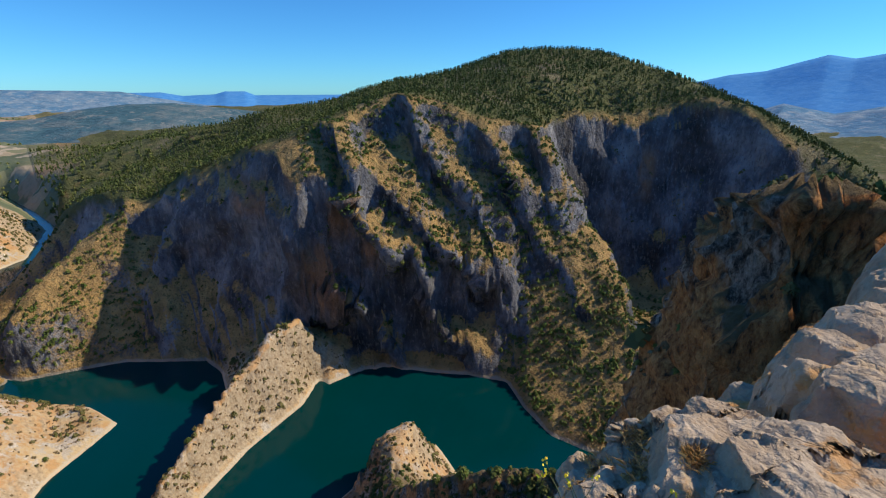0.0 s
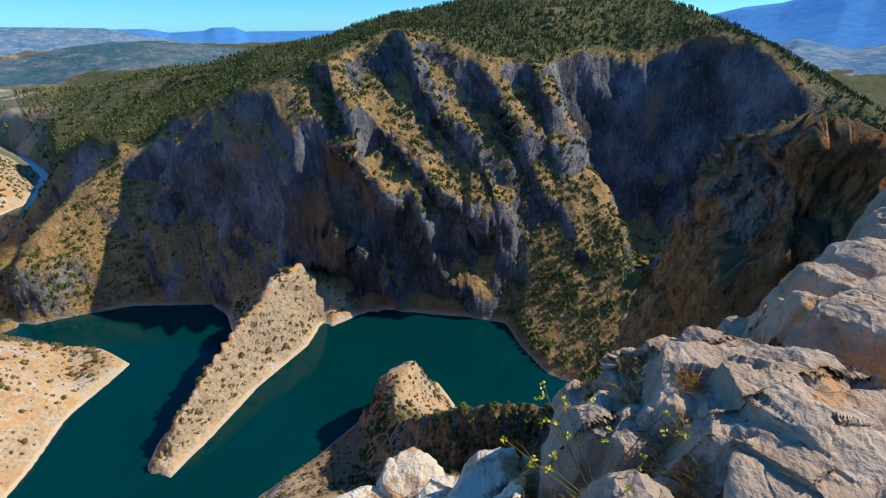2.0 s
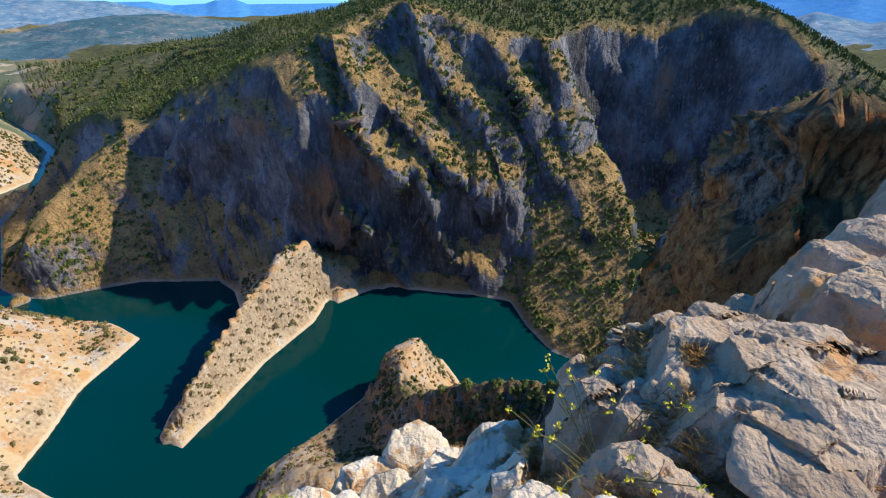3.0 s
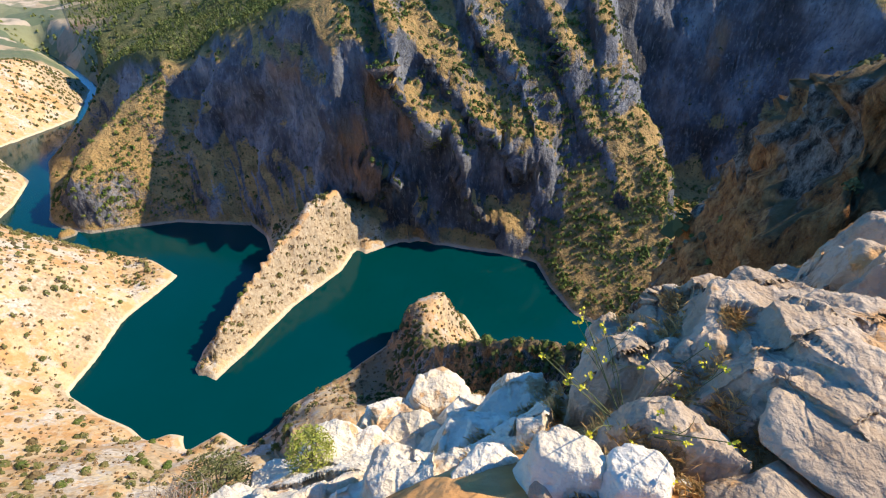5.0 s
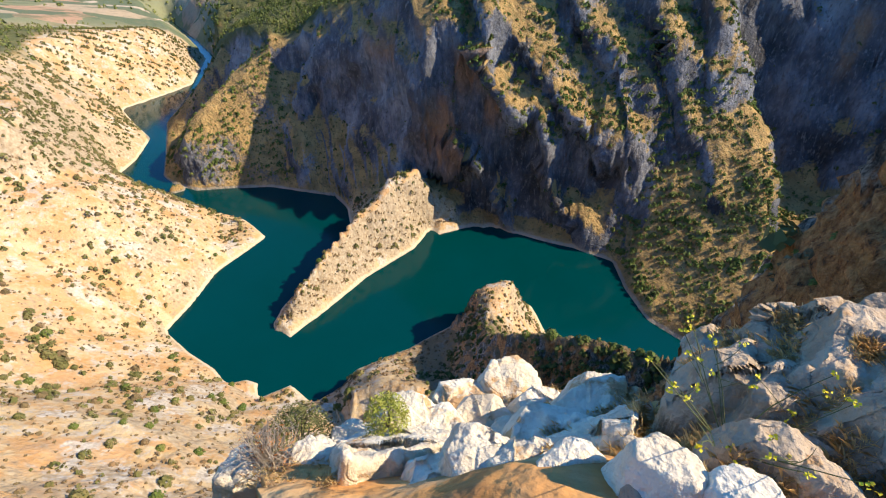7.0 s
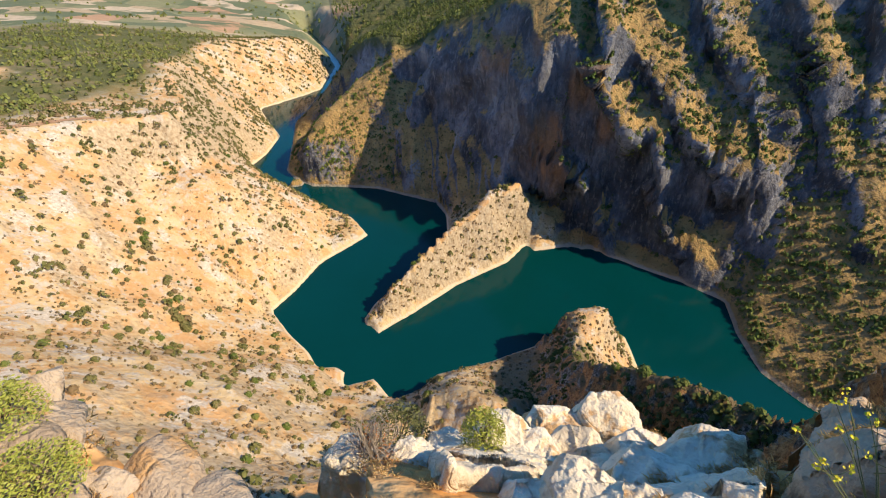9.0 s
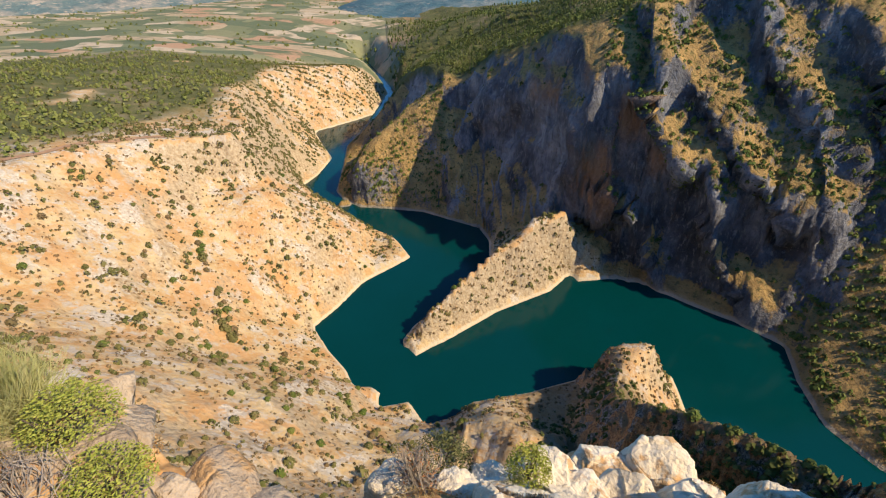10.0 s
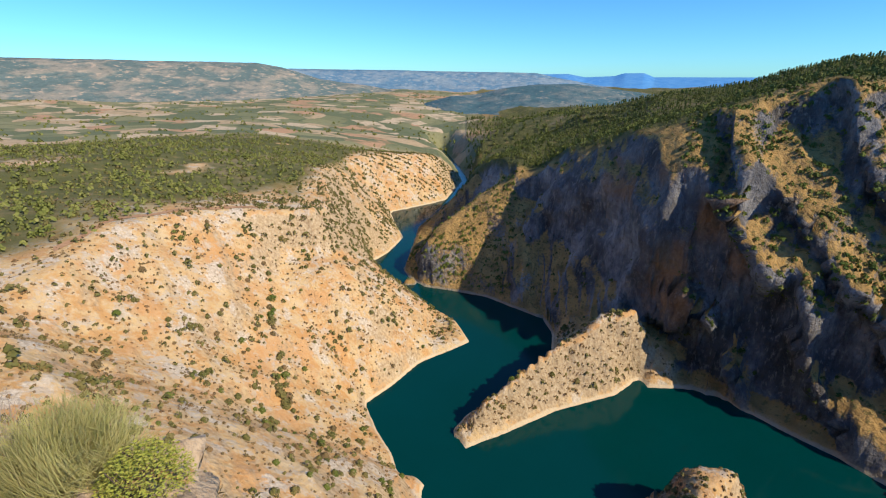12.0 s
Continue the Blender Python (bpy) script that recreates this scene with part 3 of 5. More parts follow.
crag_side = smooth(-22, -8, BRG) * smooth(3, 8, RNG) * smooth(196, 176, RNG)
over_rim = smooth(-2, 10, RNG - rim_line + 8 * patchy) * smooth(-44, -40, BRG) * (BRG < 75) * (1 - (BRG < -41.2) * (RNG > 745))
on_bank = smooth(0, 110, RNG - bank_line + 70 * patchy) * (BRG < -41.2)
farm = smooth(-0.1, 0.1, fbm(X / 300, Y / 300, 0 * X, 3) * 0.5 + (RNG - 1050) / 500) * smooth(-36, -43, BRG)
forest = np.maximum(np.maximum(over_rim, smooth(1000, 1300, RNG) * smooth(-42, -38, BRG)), on_bank * smooth(-0.5, -0.25, patchy + 0.15)) * (1 - farm)

RIBS = [  # bearing and degrees over the eye down each rib, how far it stands out, its steep and its gentle side
    ([(-13.1, -2.5), (-12.6, -7.5), (-10.7, -12.8), (-6.6, -18.5)], 15, 1.0, 3.2),
    ([(-9.4, -8.9), (-5.5, -12.0), (-2.1, -15.8), (1.5, -20.0), (5.2, -22.1)], 13, 1.0, 3.4),
    ([(-5.0, -0.2), (-2.6, -5.8), (1.5, -10.4), (5.0, -14.5), (7.3, -19.3)], 13, 0.9, 2.6),
    ([(3.8, -3.0), (6.9, -8.4), (9.8, -12.4), (13.1, -19.0)], 9, 0.9, 2.4),
    ([(9.8, -3.3), (12.6, -7.7), (13.8, -12.8), (15.4, -18.7), (18.6, -25.0)], 6, 1.2, 1.8),
    ([(-3.3, -18.9), (-2.7, -24.2), (-0.5, -27.7), (3.5, -30.8), (5.1, -32.4)], 8, 0.9, 2.0),
    ([(-7.9, -27.7), (-6.5, -30.2), (-5.8, -32.3)], 8, 0.9, 1.8),
]
tilt = np.degrees(np.arctan2(Z - CAM_H, RNG))
stand = 0 * RNG
for line, much, steep, gentle_side in RIBS:
    bs, es = np.array(line).T
    off = BRG - np.interp(-tilt, -es, bs)
    lobe = np.where(off < 0, np.exp(-(off / steep) ** 2), np.exp(-(off / gentle_side) ** 2))
    stand = np.maximum(stand, much * lobe * smooth(es[0] + 2.5, es[0] - 1, tilt) * smooth(es[-1] - 3, es[-1] + 1, tilt))
off = BRG + 19
bulge = np.where(off < 0, np.exp(-(off / 2.6) ** 2), np.exp(-(off / 9.5) ** 2)) * smooth(-5, -11, tilt) * smooth(-29, -21, tilt)
stand = stand + 20 * bulge
stand = stand * wall_side * (1 - over_rim) * smooth(620, 540, RNG)
X, Y = X - stand * np.sin(np.radians(BRG)), Y - stand * np.cos(np.radians(BRG))

# crags, flutes and gullies
N0 = normals(X, Y, Z)
cliff = smooth(0.30, 0.52, 1 - N0[..., 2])
calm = np.clip(np.abs(Z) / 10, 0, 1) * smooth(16, 45, RNG)
gul = fbm((X + 0.35 * Z) / 26, (Y + 0.2 * Z) / 26, Z / 85, 4, True)
flute = fbm(X / 7, Y / 7, Z / 26, 4, True)
crumb = fbm(X / 2.2, Y / 2.2, Z / 4, 3)
big = fbm(X / 70, Y / 70, Z / 110, 3)
upper = wall_side * (1 - over_rim) * smooth(70, 110, Z) * smooth(-18, -14, BRG) * smooth(16, 12, BRG)
ribs = fbm((X + 1.1 * Z) / 31, Z / 130, Y / 180, 3, True)
push = calm * (cliff * wall_side * (9 * (gul - 0.35) + 1.5 * (flute - 0.35) + 14 * big * smooth(30, 20, BRG) + 0.9 * crumb) + cliff * (1 - wall_side) * (2.0 * (gul - 0.35) + 1.2 * (flute - 0.35) + 0.5 * crumb) + upper * 6 * (ribs - 0.35))
push *= smooth(2200, 900, RNG) * (0.3 + 0.7 * smooth(-40, -33, BRG + 90 * (BRG < -49)))
push += crag_side * cliff * smooth(10, 30, RNG) * (2.6 * (fbm(X / 8, Y / 8, Z / 9, 3, True) - 0.4) * smooth(120, 80, RNG) + 3.0 * fbm(X / 17, Y / 17, Z / 17, 3) * smooth(80, 120, RNG) + 2.4 * (fbm(X / 3.0, Y / 3.0, Z / 7.0, 4, True) - 0.4) + smooth(100, 70, RNG) * (1.3 * (fbm(X / 1.3, Y / 1.3, Z / 2.6, 3, True) - 0.3) + 0.8 * fbm(X / 0.7, Y / 0.7, Z / 1.0, 3)))
on_island = (BRG > -46) * (BRG < -12) * (1 - wall_side) * smooth(225, 245, RNG) * calm
push += on_island * (2.4 * (fbm(X / 11, Y / 11, Z / 7, 4, True) - 0.4) + 1.3 * (fbm(X / 30, Y / 30, Z / 3.2, 3, True) - 0.4))
push += calm * cliff * wall_side * smooth(900, 700, RNG) * (3.4 * (fbm(X / 13, Y / 13, Z / 15, 4, True) - 0.4) + 1.4 * (fbm(X / 40, Y / 40, Z / 4.5, 3, True) - 0.4) * smooth(-26, -38, BRG))
X, Y, Z = X + N0[..., 0] * push, Y + N0[..., 1] * push, Z + N0[..., 2] * push
soft_land = (1 - cliff) * calm * smooth(3000, 1200, RNG)
slope = np.clip((1 - N0[..., 2]) * 4, 0.1, 1)
Z = Z + soft_land * slope * (5.0 * (1 - 0.7 * over_rim) * fbm(X / 42, Y / 42, 0 * X, 4, True) + (0.6 + 1.1 * wall_side) * fbm(X / 9, Y / 9, 0 * X, 4, True) + 0.4 * crumb * wall_side)
near = smooth(30, 6, RNG)
Z = Z + near * 0.10 * fbm(X / 0.6, Y / 0.6, Z / 0.6, 4)
Z = Z + smooth(1500, 3000, RNG) * 26 * fbm(X / 700, Y / 700, 0 * X, 3)
Z = Z + smooth(1050, 1500, RNG) * smooth(4000, 3200, RNG) * smooth(-43, -39, BRG) * (34 * fbm(X / 330, Y / 330, 0 * X, 4, True) + 6 * fbm(X / 60, Y / 60, 0 * X, 3, True))
for b, h, wide, tall, depth in ((-28, 62, 5.0, 44, 44), (-23, 105, 2.5, 26, 12), (-19, 60, 3.0, 28, 10), (-7, 62, 3.0, 26, 6), (6.5, 55, 2.2, 24, 7), (20, 110, 2.5, 50, 10), (28, 120, 3.0, 40, 9)):
    hollow = depth * np.exp(-((BRG - b) / wide) ** 2 - ((Z - h) / tall) ** 2) * wall_side * cliff
    X, Y = X + hollow * np.sin(np.radians(BRG)), Y + hollow * np.cos(np.radians(BRG))
N1 = normals(X, Y, Z)
# rust stains on the great wall: bearing, degrees over the eye, half width, half height
rust = 0 * RNG
for b, e, wide, tall in ((-15.8, -21.2, 2.8, 4.7), (-12.6, -14.0, 1.9, 2.5), (-22.5, -11.3, 1.6, 2.5), (-9.5, -19.0, 1.2, 1.6), (28.9, -1.5, 2.2, 0.7), (23.5, -8.6, 0.9, 2.5), (-18.2, -8.8, 0.7, 1.9)):
    rust = np.maximum(rust, np.exp(-((BRG - b + 0.6 * patchy) / wide) ** 4 - ((tilt - e) / tall) ** 4) * wall_side)


def grid_mesh(name, X, Y, Z, wrap):
    n, m = X.shape
    me = bpy.data.meshes.new(name)
    co = np.stack([X, Y, Z], -1).reshape(-1, 3).astype(np.float32)
    idx = np.arange(n * m).reshape(n, m)
    a = np.concatenate([idx, idx[:1]]) if wrap else idx
    quads = np.stack([a[:-1, :-1], a[:-1, 1:], a[1:, 1:], a[1:, :-1]], -1).reshape(-1, 4)[:, ::-1]
    fill_mesh(me, co, quads)
    return me


def fill_mesh(me, co, faces):
    k = faces.shape[1]
    me.vertices.add(len(co))
    me.vertices.foreach_set("co", np.ascontiguousarray(co, dtype=np.float32).ravel())
    me.loops.add(faces.size)
    me.loops.foreach_set("vertex_index", faces.ravel().astype(np.int32))
    me.polygons.add(len(faces))
    me.polygons.foreach_set("loop_start", np.arange(0, faces.size, k, dtype=np.int32))
    me.update(calc_edges=True)


ground_me = grid_mesh("ground", X, Y, Z, True)
# crag colour also covers the knob's left slope, painting in its shade
for name, values in (("pale", (1 - wall_side) * (1 - 0.10 * smooth(-46, -43, BRG) * smooth(150, 190, RNG) )), ("rust", 0.85 * rust), ("forest", forest), ("farm", farm), ("crag", np.maximum(crag_side, 0.75 * smooth(-26, -17, BRG) * smooth(-8, -10, BRG) * smooth(120, 140, RNG) * smooth(226, 214, RNG))), ("lookout", smooth(14, 7, RNG))):
    ground_me.attributes.new(name, "FLOAT", "POINT").data.foreach_set("value", values.ravel().astype(np.float32))
ground_me.materials.append(ground_mat)
tagged(new("ground", ground_me), "canyon land of bare tan slopes, grey limestone cliffs and wooded tops", "ground", kind="structure")

bm = bmesh.new()
bmesh.ops.create_grid(bm, x_segments=40, y_segments=40, size=2000)
bmesh.ops.translate(bm, verts=bm.verts, vec=(-700, 1100, 0))
water_me = bpy.data.meshes.new("water")
bm.to_mesh(water_me)
bm.free()
water_me.materials.append(water_mat)
tagged(new("water", water_me), "still deep green reservoir water between the cliffs", "water", kind="structure")

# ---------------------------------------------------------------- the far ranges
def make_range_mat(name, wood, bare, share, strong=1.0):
    """Woods, bare ground and strips of fields, with distance haze mixed into the colours."""
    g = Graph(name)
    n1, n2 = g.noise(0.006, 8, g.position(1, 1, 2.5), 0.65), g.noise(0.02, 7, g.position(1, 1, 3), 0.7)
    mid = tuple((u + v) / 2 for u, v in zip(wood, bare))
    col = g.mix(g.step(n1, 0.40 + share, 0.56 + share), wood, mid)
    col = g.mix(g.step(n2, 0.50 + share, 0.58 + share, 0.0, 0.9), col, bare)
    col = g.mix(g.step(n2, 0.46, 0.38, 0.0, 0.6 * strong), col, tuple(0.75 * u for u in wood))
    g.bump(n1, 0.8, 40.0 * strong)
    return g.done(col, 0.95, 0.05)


def far_range(name, crest, reach, depth, foot, rough, mat, label):
    """A chain of hills round the plain: crest is bearing and degrees over the eye, reach its distance."""
    bs = np.arange(crest[0][0], crest[-1][0], 0.25)
    el = np.interp(bs, *zip(*crest))
    top = np.maximum(CAM_H + reach * np.tan(np.radians(el)), foot + 4)
    cols = []
    for f, lift in ((-1.0, 0.0), (-0.75, 0.22), (-0.5, 0.45), (-0.3, 0.68), (-0.14, 0.9), (0.0, 1.0), (0.25, 0.6), (0.6, 0.0)):
        r = reach + f * depth
        x, y = r * np.sin(np.radians(bs)), r * np.cos(np.radians(bs))
        bend = fbm(x / 300 + reach, y / 300, 0 * x, 4, True) * rough * (1 if f else 0.25) * lift
        cols.append((x, y, foot + (top - foot) * lift + bend))
    X, Y, Z = (np.stack([c[k] for c in cols], 1) for k in range(3))
    me = bpy.data.meshes.new(name)
    n, m = X.shape
    idx = np.arange(n * m).reshape(n, m)
    quads = np.stack([idx[:-1, :-1], idx[:-1, 1:], idx[1:, 1:], idx[1:, :-1]], -1).reshape(-1, 4)[:, ::-1]
    fill_mesh(me, np.stack([X, Y, Z], -1).reshape(-1, 3), quads)
    me.polygons.foreach_set("use_smooth", [True] * len(quads))
    me.materials.append(mat)
    return tagged(new(name, me), label, "hills", kind="structure")


# distance haze is painted into these hill colours, as blue, teal and paler green
haze_blue_mat = make_range_mat("haze_blue_hills", (0.08, 0.28, 0.62), (0.12, 0.33, 0.64), 0.0, 0.25)
haze_teal_mat = make_range_mat("haze_blue_green_hills", (0.12, 0.24, 0.36), (0.32, 0.38, 0.42), 0.03)
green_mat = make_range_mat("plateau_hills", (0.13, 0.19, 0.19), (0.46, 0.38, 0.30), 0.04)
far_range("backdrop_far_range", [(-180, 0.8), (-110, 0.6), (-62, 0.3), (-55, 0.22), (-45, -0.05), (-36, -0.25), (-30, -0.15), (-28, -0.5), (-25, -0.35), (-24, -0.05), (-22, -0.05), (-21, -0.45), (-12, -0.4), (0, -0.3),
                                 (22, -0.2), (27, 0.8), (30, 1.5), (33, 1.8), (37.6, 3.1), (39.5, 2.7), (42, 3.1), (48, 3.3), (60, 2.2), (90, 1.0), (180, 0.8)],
          4650, 1300, 20, 6, haze_blue_mat, "mountain chain along the horizon, coloured blue for haze")
far_range("backdrop_table_hills", [(-66, 0.0), (-61, 0.32), (-52, 0.22), (-40, 0.05), (-33.4, -0.1), (-31, -0.6), (-26, -1.4), (-18, -1.6), (-12, -1.9), (-6, -3.0)], 4100, 700, 20, 16, haze_teal_mat, "flat-topped hills beyond the plain, coloured blue-green for haze")
haze_wood_mat = make_range_mat("wooded_hills", (0.075, 0.15, 0.18), (0.26, 0.27, 0.25), 0.05)
far_range("backdrop_wooded_hills", [(-49, -4.4), (-46, -3.4), (-43, -2.6), (-40, -2.3), (-37, -1.7), (-33, -1.3), (-29, -1.25), (-25, -1.7), (-21, -2.2), (-17, -2.6), (-12, -3.4)], 2300, 700, 40, 16, haze_wood_mat, "wooded hills behind the canyon rim, coloured blue-green for haze")
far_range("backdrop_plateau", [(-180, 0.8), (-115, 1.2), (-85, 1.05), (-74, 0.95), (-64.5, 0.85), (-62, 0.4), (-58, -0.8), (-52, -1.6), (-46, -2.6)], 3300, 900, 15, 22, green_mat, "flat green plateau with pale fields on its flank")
far_range("backdrop_valley_hill", [(27, -4.5), (31, -2.6), (35, -1.2), (39, -2.0), (43, -1.2), (50, -0.5), (62, -1.5), (75, -3.0)], 2900, 900, 20, 14, haze_teal_mat, "wooded hill in the far valley, coloured blue-green for haze")

# ---------------------------------------------------------------- woods and scrub
rng = np.random.default_rng(7)


def leafy(height, width, count, size, kind):
    """A template crown: tilted leaf clumps over an uneven crown, and a thin trunk. Returns vertices, faces and which are bark."""
    vs, fs = [], []
    for _ in range(count):
        a, h = rng.uniform(0, 2 * math.pi), rng.uniform(0, 1) ** (1.1 if kind == "pine" else 0.8)
        if kind == "pine":
            rad = width * 0.5 * (1 - 0.85 * h) * rng.uniform(0.55, 1.1) * (0.7 + 0.3 * math.sin(h * 9 + a))
            z = height * (0.22 + 0.78 * h)
        else:
            rad = width * 0.5 * math.sqrt(max(0, 1 - h * h)) * rng.uniform(0.6, 1.1)
            z = height * (0.08 + 0.9 * h) * rng.uniform(0.85, 1.05)
        c = Vector((rad * math.cos(a), rad * math.sin(a), z))
        out = Vector((math.cos(a), math.sin(a), 0.5 if kind == "pine" else 0.3 + 1.2 * h)) + Vector(rng.normal(0, 0.35, 3))
        m = out.to_track_quat("Z", "Y").to_matrix()
        s = size * rng.uniform(0.7, 1.4)
        k = len(vs)
        for u, v in ((-1, -0.6), (0.2, -1), (1, 0.3), (-0.3, 1)):
            vs.append(c + m @ Vector((u * s * rng.uniform(0.7, 1.2), v * s * rng.uniform(0.7, 1.2), rng.uniform(-0.25, 0.25) * s)))
        fs.append((k, k + 1, k + 2, k + 3))
    return np.array([tuple(v) for v in vs]), np.array(fs)


def scatter(mask, count):
    """Random places on the sheet, spread evenly over the ground where mask is above 0."""
    p = np.stack([X, Y, Z], -1)
    a, b, c = p[:-1, :-1], p[1:, :-1], p[:-1, 1:]
    area = np.linalg.norm(np.cross(b - a, c - a), axis=-1) * mask[:-1, :-1]
    area[np.abs(np.diff(BRG[:, :-1], axis=0)) > 5] = 0
    cumulative = np.cumsum(area.ravel())
    pick = np.searchsorted(cumulative, rng.uniform(0, cumulative[-1], count))
    i, j = np.unravel_index(pick, area.shape)
    u, v = rng.uniform(0, 0.5, (2, count, 1))
    return a[i, j] + u * (b - a)[i, j] + v * (c - a)[i, j]


def growth(name, places, sizes, templates, mat, label, category):
    cos, faces, base = [], [], 0
    kinds = rng.integers(0, len(templates), len(places))
    turn = rng.uniform(0, 2 * math.pi, len(places))
    for k, (tv, tf) in enumerate(templates):
        sel = np.where(kinds == k)[0]
        if not len(sel):
            continue
        c, s = np.cos(turn[sel])[:, None], np.sin(turn[sel])[:, None]
        x, y = tv[None, :, 0], tv[None, :, 1]
        w = sizes[sel][:, None] * rng.uniform(0.85, 1.15, (len(sel), 1))
        v = np.stack([(x * c - y * s) * w, (x * s + y * c) * w, np.broadcast_to(tv[None, :, 2], (len(sel), len(tv))) * sizes[sel][:, None]], -1) + places[sel][:, None, :]
        cos.append(v.reshape(-1, 3))
        faces.append((tf[None] + (np.arange(len(sel)) * len(tv))[:, None, None] + base).reshape(-1, tf.shape[1]))
        base += len(sel) * len(tv)
    me = bpy.data.meshes.new(name)
    fill_mesh(me, np.concatenate(cos), np.concatenate(faces))
    me.materials.append(mat)
    return tagged(new(name, me), label, category, kind="stuff")


pines = [leafy(1.0, rng.uniform(0.42, 0.62), 16, 0.17, "pine") for _ in range(6)]
round_pines = [leafy(1.0, rng.uniform(0.8, 1.1), 16, 0.24, "bush") for _ in range(6)]
bushes = [leafy(rng.uniform(0.6, 0.9), rng.uniform(0.9, 1.3), 19, 0.21, "bush") for _ in range(6)]
gentle = smooth(0.62, 0.8, N1[..., 2])
places = scatter(over_rim * smooth(0.5, 0.7, N1[..., 2]) * (RNG < 860) * (BRG < 52) * smooth(-0.7, -0.4, patchy), 21000)
growth("pine_wood", places, rng.uniform(2.6, 5.2, len(places)), pines, pine_mat, "dense dark green pine wood over the canyon rim", "pine wood")
places = scatter(on_bank * (1 - farm) * smooth(-0.45, -0.15, patchy + 0.1) * np.clip(500 / RNG, 0.2, 1.2) * (RNG < 1300), 9000)
growth("plateau_wood", places, rng.uniform(2.6, 4.8, len(places)), round_pines, plateau_pine_mat, "olive green pine wood on the flat plateau", "pine wood")
places = scatter(over_rim * (RNG > 800) * (RNG < 1700) * (BRG < -5), 2600)
growth("hill_wood", places, rng.uniform(6, 11, len(places)), pines, pine_mat, "pine wood on the farther hill", "pine wood")
clump = smooth(-0.3, 0.4, fbm(X / 18, Y / 18, Z / 18, 3))
places = scatter(wall_side * (1 - over_rim) * smooth(0.35, 0.6, N1[..., 2]) * (Z > 3) * (RNG < 700) * (0.1 + clump) * (1 + 1.5 * smooth(9, 13, BRG) * (RNG < 460)), 8500)
growth("maquis", places, 1.2 + 3.2 * rng.uniform(0, 1, len(places)) ** 2, bushes, maquis_mat, "green maquis bushes in the ledges of the great cliff", "bushes")
places = scatter(wall_side * (1 - over_rim) * smooth(0.25, 0.5, N1[..., 2]) * (Z > 4) * ((RNG < 465) + (BRG < -35)) * ((BRG > 8) * (BRG < 27) * 1.0 + (BRG > -17) * (BRG < 8) * (Z > 75) * 0.55 + (BRG < -35) * (RNG < 560) * 0.5) * (0.25 + clump), 5200)
growth("slope_maquis", places, 1.0 + 2.9 * rng.uniform(0, 1, len(places)) ** 1.6, bushes, green_maquis_mat, "green maquis bushes crowding the golden ribs and buttress", "bushes")
open_slope = (1 - wall_side) * (1 - 0.8 * on_bank) * (Z > 4) * (RNG > 45) * (1 - 0.6 * crag_side) * (BRG < 30)
places = scatter(open_slope * (RNG < 1000) * (0.12 + clump) * (1 + 2.5 * smooth(330, 450, RNG) + 1.5 * (BRG > -46) * (RNG > 180)), 12000)
growth("scrub", places, 1.3 + 3.0 * rng.uniform(0, 1, len(places)) ** 1.6, bushes, shrub_mat, "dry olive scrub dotted over the bare slopes", "bushes")
low_bushes = [leafy(rng.uniform(0.55, 0.8), rng.uniform(1.0, 1.4), 11, 0.3, "bush") for _ in range(6)]
places = scatter(open_slope * (RNG < 480) * (0.45 + clump) * (1 + 1.5 * (BRG > -46) * (RNG > 180)), 13000)
growth("low_scrub", places, 0.5 + 1.1 * rng.uniform(0, 1, len(places)) ** 1.5, low_bushes, dry_scrub_mat, "low brown and olive thorn scrub on the bare slopes", "bushes")
places = scatter(smooth(-24, -16, BRG) * crag_side ** 0.3 * (RNG > 95) * (RNG < 225) * (0.15 + clump) * smooth(0.05, 0.3, N1[..., 2]) * (BRG < 40) * (1 - 0.7 * (RNG > 128) * (RNG < 138) * (BRG > -4)) * (1 + 2 * (RNG < 132) * (BRG > -8)), 4200)
growth("crag_scrub", places, 0.5 + 3.0 * rng.uniform(0, 1, len(places)) ** 3, bushes, maquis_mat, "dark bushes on the shaded crag and ridge", "bushes")
places = scatter(farm * (RNG < 3000) * (BRG < 0) * smooth(0.0, 0.4, patchy), 2200)
growth("field_trees", places, rng.uniform(5, 9, len(places)), bushes, plateau_pine_mat, "scattered orchard trees and hedges of the far plain", "trees")

# ---------------------------------------------------------------- single bushes, rim trees and the track
def ground_z(b, r):
    i = int(np.argmin(np.abs(bearings - b)))
    d = np.hypot(X[i], Y[i])
    return float(np.interp(r, d, Z[i]))


def plant_mesh(name, tv, tf, mat):
    me = bpy.data.meshes.new(name)
    fill_mesh(me, tv, tf)
    me.materials.append(mat)
    return me


def placed(name, me, x, y, z, size, label, category, group):
    ob = new(name, me)
    ob.matrix_world = pose(x, y, z, 0, 0, rng.uniform(0, 360)) @ Matrix.Diagonal((size, size, size, 1))
    return tagged(ob, label, category, group)


full_bushes = [plant_mesh("bush", *leafy(rng.uniform(0.7, 0.9), rng.uniform(1.0, 1.3), 150, 0.10, "bush"), m) for m in (shrub_mat, green_maquis_mat, dry_scrub_mat, shrub_mat)]
bank_mask = (1 - wall_side) * (1 - on_bank) * (Z > 6) * (RNG > 60) * (RNG < 420) * (BRG < -30) * (BRG > -100)
for k, (x, y, z) in enumerate(scatter(bank_mask * (1 + 2 * (RNG < 240)), 280)):
    placed("bush", full_bushes[k % 4], x, y, z - 0.2, rng.uniform(1.8, 4.2), "rounded olive green bush on the bare slope", "bush", "bushes on the bare slope")
